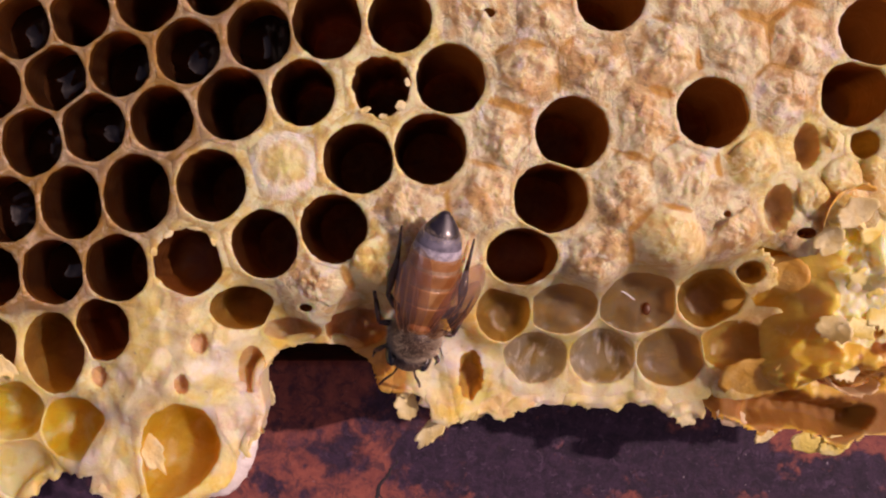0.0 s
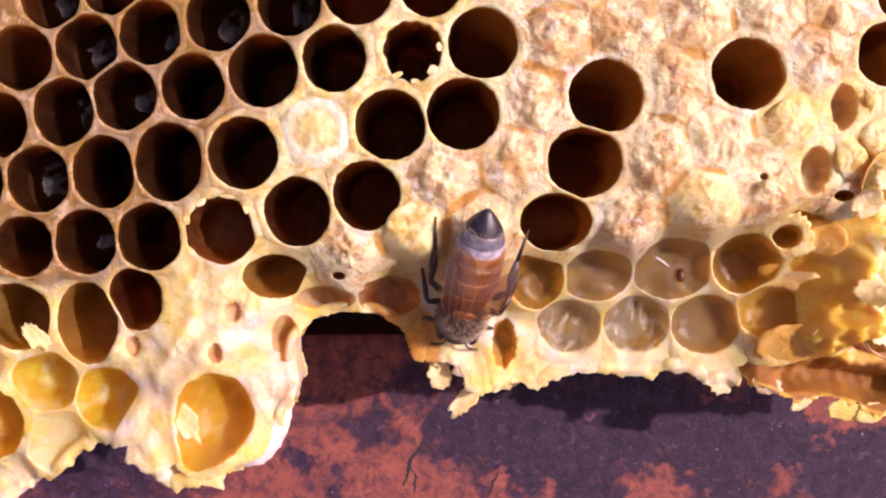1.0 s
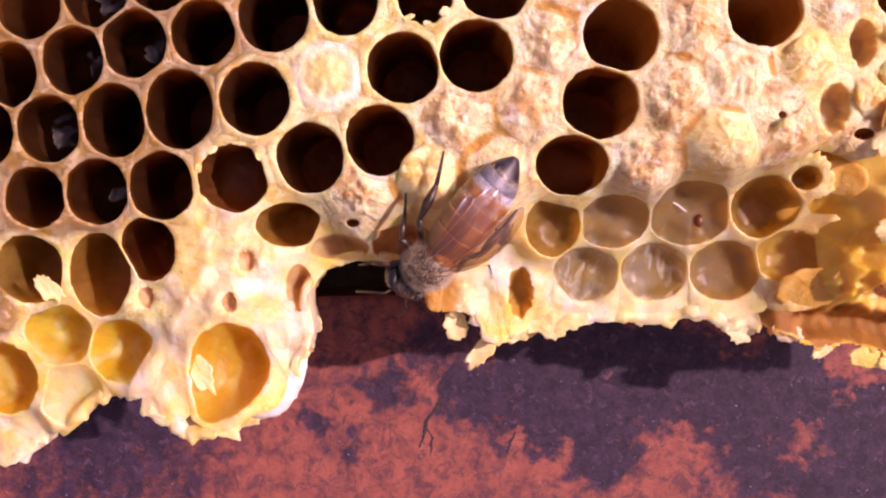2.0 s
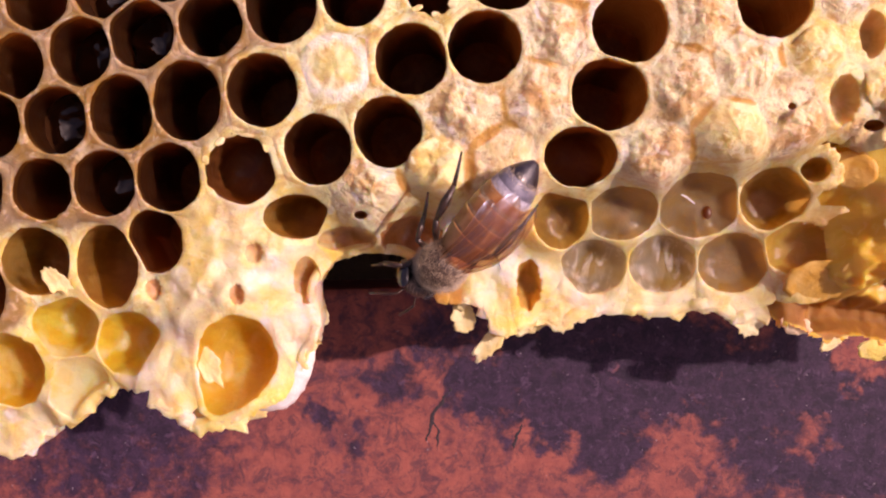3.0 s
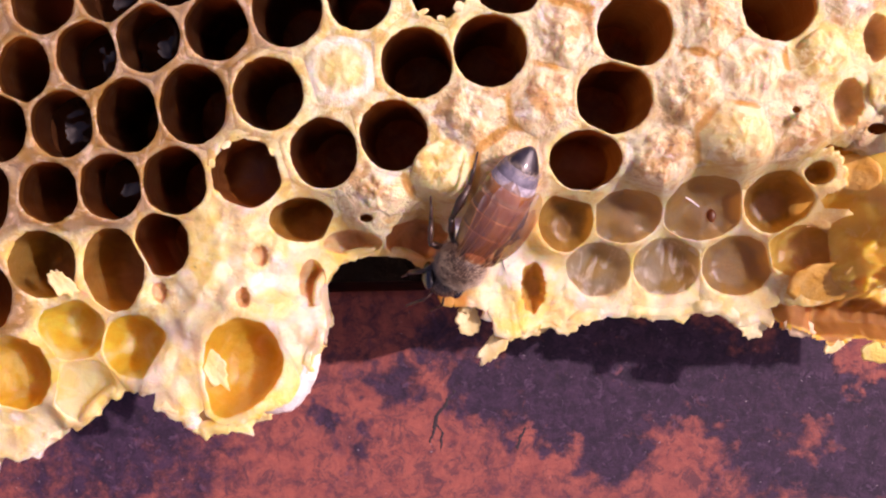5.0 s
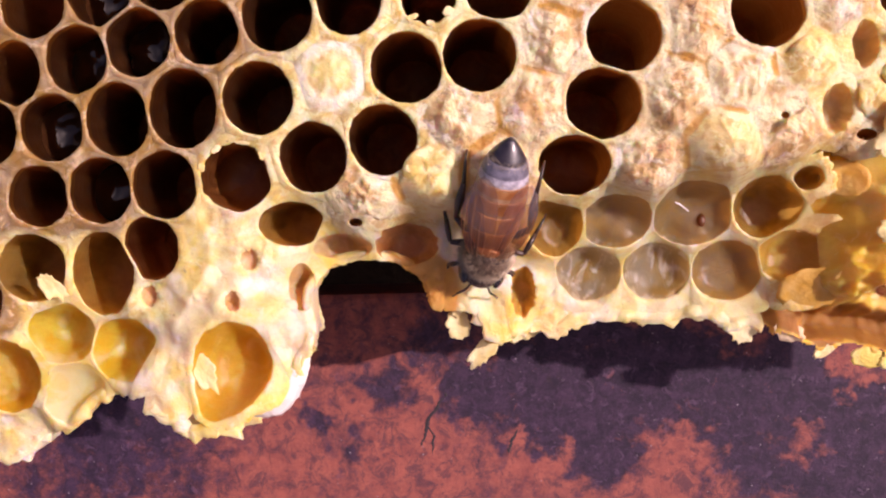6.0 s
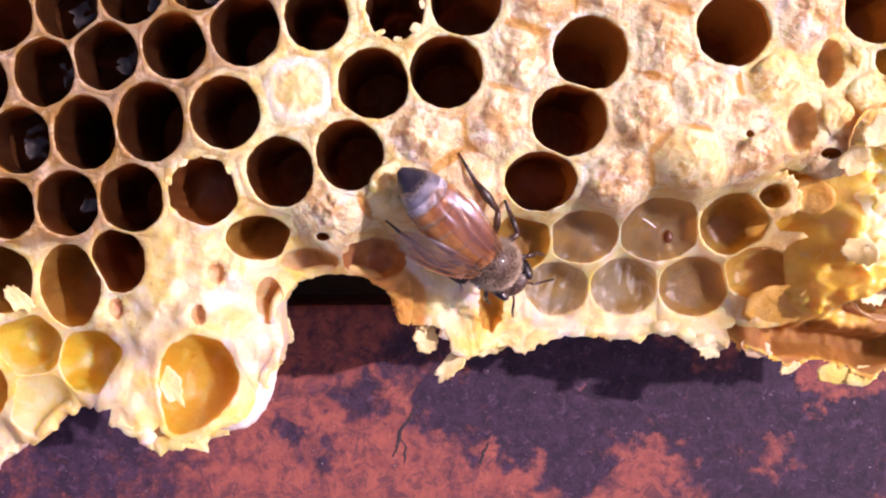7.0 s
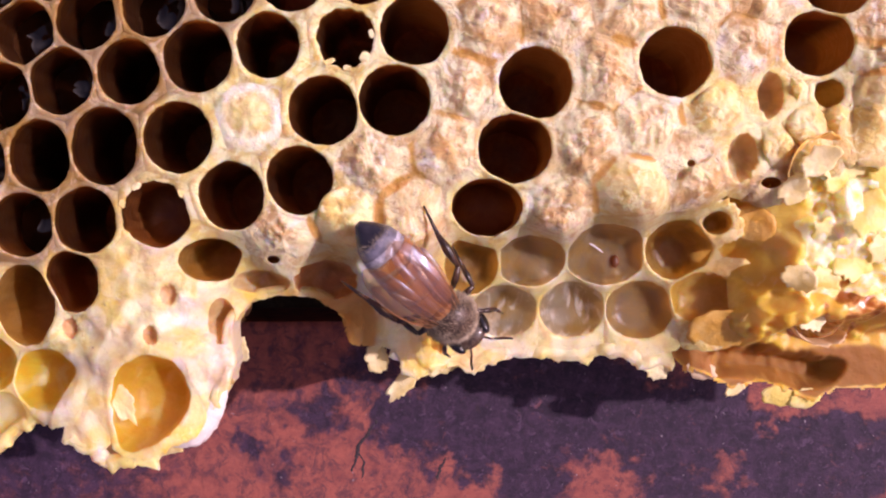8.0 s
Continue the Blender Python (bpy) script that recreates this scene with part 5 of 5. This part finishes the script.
def abdomen_radius(y):
    """Half width of the abdomen from its waist (y = 0) to its pointed tip."""
    u = min(1.0, max(0.0, y / TAIL))
    taper = max(0.0, (u - 0.70) / 0.30)
    return 1.86 * math.sqrt(max(0.0, 1 - ((u - 0.42) / 0.60) ** 2)) * (1 - 0.45 * taper ** 3)


def abdomen_middle(y):
    return 0.30 - 0.012 * y * y


def build_abdomen():
    """Six overlapping plates; each begins with a band of pale felt."""
    marks = (0.0, -1.5, -2.9, -4.1, -5.1, -6.5, TAIL)
    looks = ((CHITIN_AMBER, FELT_TAN, 0.0, "amber brown abdomen plate"), (CHITIN_AMBER, FELT_TAN, 0.18, "amber brown abdomen plate"),
             (CHITIN_BROWN, FELT_TAN, 0.30, "brown abdomen plate"), (CHITIN_BROWN, FELT_TAN, 0.38, "brown abdomen plate with a tan band"),
             (CHITIN_SKY_SHEEN, FELT, 0.45, "abdomen plate with painted blue-grey sky sheen and a pale band"), (CHITIN_BLACK, FELT, 0.10, "shiny black tail tip with a pale band"))
    for n, (material, felt, share, words) in enumerate(looks):
        a, b = marks[n], marks[n + 1] - (0.22 if n < 5 else 0)
        rows, slots, steps = [], [], 12 if n < 5 else 20
        for s in range(steps + 1):
            f = s / steps
            y = a + (b - a) * f
            r = max(0.06, abdomen_radius(y)) * (0.975 + 0.04 * min(1, f * 1.4) if n < 5 else 0.985)
            rows.append((y, abdomen_middle(y), r, r * 0.86))
            slots.append(1 if f < share - 1e-6 else 0)
        seg = part("abdomen_segment", loft("abdomen_segment", rows, [material, felt], slots), bee, words)
        if n >= 3:
            hair_band(seg, a - 0.15, 150)


def hairs(name, parent, roots, length, label):
    """A fuzz of thin pointed hairs: roots are (point, way) in mm."""
    verts, faces = [], []
    for p, way in roots:
        way = (Vector(way).normalized() + Vector([random.uniform(-0.35, 0.35) for _ in range(3)])).normalized()
        side = way.orthogonal().normalized() * 0.014
        other = way.cross(side)
        n = len(verts)
        ln = length * random.uniform(0.6, 1.2)
        for q in (side, -0.5 * side + 0.87 * other, -0.5 * side - 0.87 * other, way * ln):
            verts.append((Vector(p) + q) * MM)
        faces += [(n, n + 1, n + 3), (n + 1, n + 2, n + 3), (n + 2, n, n + 3)]
    part(name, mesh_from(name, verts, faces, [HAIR]), parent, label, "stuff")


def hair_band(parent, y, count):
    roots = []
    for k in range(count):
        a = math.pi * (0.02 + 0.96 * k / count)
        yy = y + random.uniform(-0.25, 0.25)
        r = abdomen_radius(yy)
        roots.append(((r * math.cos(a), yy, abdomen_middle(yy) + r * 0.86 * math.sin(a)), (0.4 * math.cos(a), -1.3, 0.4 * math.sin(a))))
    hairs("hair_band", parent, roots, 0.35, "pale band of short hair")


def build_thorax_and_head():
    thorax = ball("thorax", (0, 1.45, 0.30), (1.78, 1.75, 1.60), CHITIN_DARK, bee, "dark furry thorax")
    roots = []
    for _ in range(5000):
        v = Vector([random.gauss(0, 1) for _ in range(3)]).normalized()
        if v.z > -0.5:
            roots.append(((1.78 * v.x, 1.45 + 1.75 * v.y, 0.30 + 1.60 * v.z), (v.x, v.y - 0.6, v.z)))
    hairs("fuzz", thorax, roots, 0.40, "tan fuzz")
    ball("scutellum", (0, 0.20, 1.30), (0.85, 0.42, 0.42), CHITIN_BROWN, thorax, "smooth brown plate")
    part("waist", loft("waist", [(0.35, 0.1, 0.7, 0.7), (0.0, 0.15, 0.6, 0.6), (-0.5, 0.2, 1.2, 1.0)], [CHITIN_DARK]), bee)
    head = ball("head", (0, 3.55, -0.55), (1.45, 0.80, 1.35), CHITIN_DARK, bee, "dark head with pale hair", (-30, 0, 0))
    for s in (1, -1):
        ball("eye", (s * 1.22, 3.6, -0.38), (0.46, 0.66, 1.05), EYE_BLACK, head, "large black compound eye", (-30, 0, s * 12))
    for x, y in ((0.0, 3.25), (0.28, 3.45), (-0.28, 3.45)):
        ball("ocellus", (x, y, 0.62), (0.11, 0.11, 0.09), EYE_BLACK, head, segments=10)
    roots = []
    for _ in range(420):
        v = Vector([random.gauss(0, 1) for _ in range(3)]).normalized()
        if abs(v.x) < 0.72 and v.y > -0.6:
            roots.append(((1.45 * v.x, 3.55 + 0.80 * v.y, -0.55 + 1.35 * v.z), (v.x, v.y, v.z)))
    hairs("fuzz", head, roots, 0.36, "pale face hair")
    for s in (1, -1):
        part("mandible", mesh_from("mandible", *tube([(s * 0.42, 4.0, -1.55), (s * 0.30, 4.2, -1.95), (s * 0.05, 4.15, -2.2)], [0.28, 0.22, 0.08]), [CHITIN_AMBER]), head)


WINGS = []
# seconds and spread in degrees of the wings of the bee's right and left side
WING_SPREAD = ((0.0, 4, 17), (0.4, 2, 12), (0.8, 2, 10), (1.2, 1, 10), (1.6, 2, 15), (2.0, 0, 8), (2.2, 0, 5), (3.3, -1, 3), (4.7, 0, 3),
               (5.8, 2, 6), (6.2, 6, 8), (6.5, 15, 6), (6.8, 18, 3), (7.0, 18, 2), (7.6, 11, 2), (8.0, 7, 2))


def build_wings():
    for s in (1, -1):
        for name, length, width, turn, drop, root in (("forewing", 7.2, 1.06, 0, 0.30, (0.68, 1.1, 1.58)), ("hindwing", 5.4, 0.78, 7, 0.40, (0.8, 0.6, 1.40))):
            verts, faces, rows, cols = [], [], 18, 8
            turned = Matrix.Rotation(radians(s * turn), 3, "Z")
            for layer in (0.012, -0.012):
                for a in range(rows + 1):
                    u = a / rows
                    half = width * (0.16 + 0.84 * math.sin(math.pi * min(1, 0.06 + 0.74 * u ** 0.9)) ** 0.8) * (1 if u < 0.82 else math.sqrt(max(0, 1 - ((u - 0.82) / 0.183) ** 2)))
                    for b in range(cols + 1):
                        v = b / cols * 2 - 1
                        rise = 0.95 * math.sin(math.pi * u) + 0.25 * u - drop
                        fold = 0.05 * math.sin(v * 6 + u * 8) + 0.04 * math.sin(v * 11 - u * 5)
                        p = turned @ Vector((s * (0.10 * u + v * half), -u * length, rise + fold - 0.30 * max(0.0, v) ** 2))
                        verts.append((p + Vector((0, 0, layer))) * MM)
            count = (rows + 1) * (cols + 1)
            for layer in (0, 1):
                for a in range(rows):
                    for b in range(cols):
                        q = layer * count + a * (cols + 1) + b
                        f = (q, q + 1, q + cols + 2, q + cols + 1)
                        faces.append(f if layer == 0 else f[::-1])
            wing = part(name, mesh_from(name, verts, faces, [WING]), bee, "translucent brown wing")
            WINGS.append((wing, root, s))
            for lane, upto in ((8, 15), (6, 16), (4, 13), (2, 9)):
                pts, rad = [], []
                for a in range(0, upto):
                    q = a * (cols + 1) + lane
                    pts.append(Vector(verts[q]) / MM + Vector((0, 0, 0.02)))
                    rad.append((0.034 if lane == 8 else 0.017) * (1 - 0.6 * a / rows))
                part("vein", mesh_from("vein", *tube(pts, rad, 5), [CHITIN_BROWN]), wing, "thin brown wing vein")


LEGS = []


def build_legs():
    plans = (  # hip; knee, ankle and foot from the hip, for the right side
        ("foreleg", (0.8, 2.3, -0.7), (1.0, 0.9, 0.3), (1.5, 1.9, -0.7), (1.5, 2.9, -1.5), 0.20),
        ("midleg", (1.1, 1.3, -0.8), (1.5, -0.2, 0.5), (1.9, -1.5, -0.4), (2.3, -2.6, -1.5), 0.22),
        ("hindleg", (1.1, 0.4, -0.7), (1.6, -1.6, 0.8), (1.75, -4.1, 0.2), (2.1, -6.0, -1.0), 0.24),
    )
    for s in (1, -1):
        for n, (name, hip, knee, ankle, foot, r) in enumerate(plans):
            leg = new(name, mesh_from(name, *tube([(0, 0, 0), (s * knee[0] * 0.55, knee[1] * 0.5, knee[2] * 0.7), (s * knee[0], knee[1], knee[2])],
                                                  [r * 0.8, r * 1.15, r * 0.8]), [LEG_BROWN]))
            leg.parent = bee
            leg["label"] = "dark brown jointed leg"
            mid = [(a + b) / 2 for a, b in zip(knee, ankle)]
            part("shin", mesh_from("shin", *tube([(s * knee[0], *knee[1:]), (s * mid[0], *mid[1:]), (s * ankle[0], *ankle[1:])],
                                                 [r * 0.7, r * (1.5 if n == 2 else 1.0), r * 0.75]), [LEG_BROWN]), leg)
            part("foot", mesh_from("foot", *tube([(s * ankle[0], *ankle[1:]), (s * (ankle[0] + foot[0]) / 2, (ankle[1] + foot[1]) / 2, (ankle[2] + foot[2]) / 2 + 0.05), (s * foot[0], *foot[1:])],
                                                 [r * 0.7, r * 0.5, r * 0.28]), [LEG_BROWN]), leg)
            LEGS.append((leg, hip, s, n))
    for s in (1, -1):
        feeler = new("antenna", mesh_from("antenna", *tube([(0, 0, 0), (s * 0.4, 0.8, 0.2), (s * 0.6, 1.1, 0.1), (s * 0.9, 1.8, -0.5), (s * 1.1, 2.5, -1.1)],
                                                           [0.09, 0.08, 0.10, 0.10, 0.09]), [LEG_BROWN]))
        feeler.parent = bee
        feeler["label"] = "thin dark elbowed antenna"
        LEGS.append((feeler, (0.4, 4.15, -0.1), s, 3))


build_abdomen()
build_thorax_and_head()
build_wings()
build_legs()

# seconds, degrees by which the bee leans over to its left
BEE_ROLL = ((0.0, -8), (0.8, -4), (1.2, -6), (1.6, -18), (2.0, -36), (2.2, -40), (4.7, -38), (5.8, -6), (6.2, 0), (6.8, 10), (8.0, 6))

# seconds, place of the waist x y z in mm, pitch, yaw
BEE_PATH = (
    (0.0, -1.74, -5.02, -0.04, -28, -195), (0.4, -0.78, -5.08, -1.29, -41, -185), (0.8, -0.72, -5.68, -1.92, -44, -192),
    (1.2, -1.01, -6.64, -1.42, -40, -195), (1.6, -2.08, -6.25, -0.68, -28, -206), (2.0, -3.89, -6.45, -0.17, -16, -224),
    (2.2, -3.91, -7.06, 0.45, -15, -228), (3.4, -3.20, -7.14, 0.57, -18, -226), (4.0, -3.09, -7.44, 0.63, -19, -225),
    (4.6, -3.18, -7.18, 0.30, -19, -223), (5.8, -0.55, -5.74, -1.34, -38, -194), (6.0, -0.43, -5.78, -1.04, -40, -193),
    (6.2, -0.57, -5.70, -0.73, -33, -188), (6.5, 1.52, -6.15, -0.71, -32, -166), (6.8, 1.39, -5.53, -0.48, -29, -146),
    (7.0, 1.33, -5.54, -0.32, -26, -135), (7.3, 1.31, -5.12, -0.56, -27, -127), (7.6, 2.27, -5.97, -0.79, -23, -125),
    (8.0, 2.08, -7.74, -0.24, -23, -136),
)


def motions():
    walk(bee, [(t, Matrix.Translation(Vector((x, y, z)) * MM) @ pose(0, 0, 0, 0, 0, yaw) @ pose(0, 0, 0, pitch, 0, 0) @ pose(0, 0, 0, 0, float(np.interp(t, *zip(*BEE_ROLL))), 0)) for t, x, y, z, pitch, yaw in BEE_PATH])
    for wing, root, s in WINGS:
        walk(wing, [(t, pose(s * root[0] * MM, root[1] * MM, root[2] * MM, 0, s * 3, s * (right if s > 0 else left))) for t, right, left in WING_SPREAD])
    for leg, hip, s, n in LEGS:
        rows = []
        for k in range(41):
            t = k * 0.2
            swing = math.sin(t * 5.2 + n * 2.1 + (0 if s > 0 else math.pi)) * (7 if n < 3 else 12)
            raise_ = max(0.0, math.cos(t * 5.2 + n * 2.1 + (0 if s > 0 else math.pi))) * (5 if n < 3 else 10)
            rows.append((t, pose(s * hip[0] * MM, hip[1] * MM, hip[2] * MM, raise_, 0, swing)))
        walk(leg, rows)


motions()
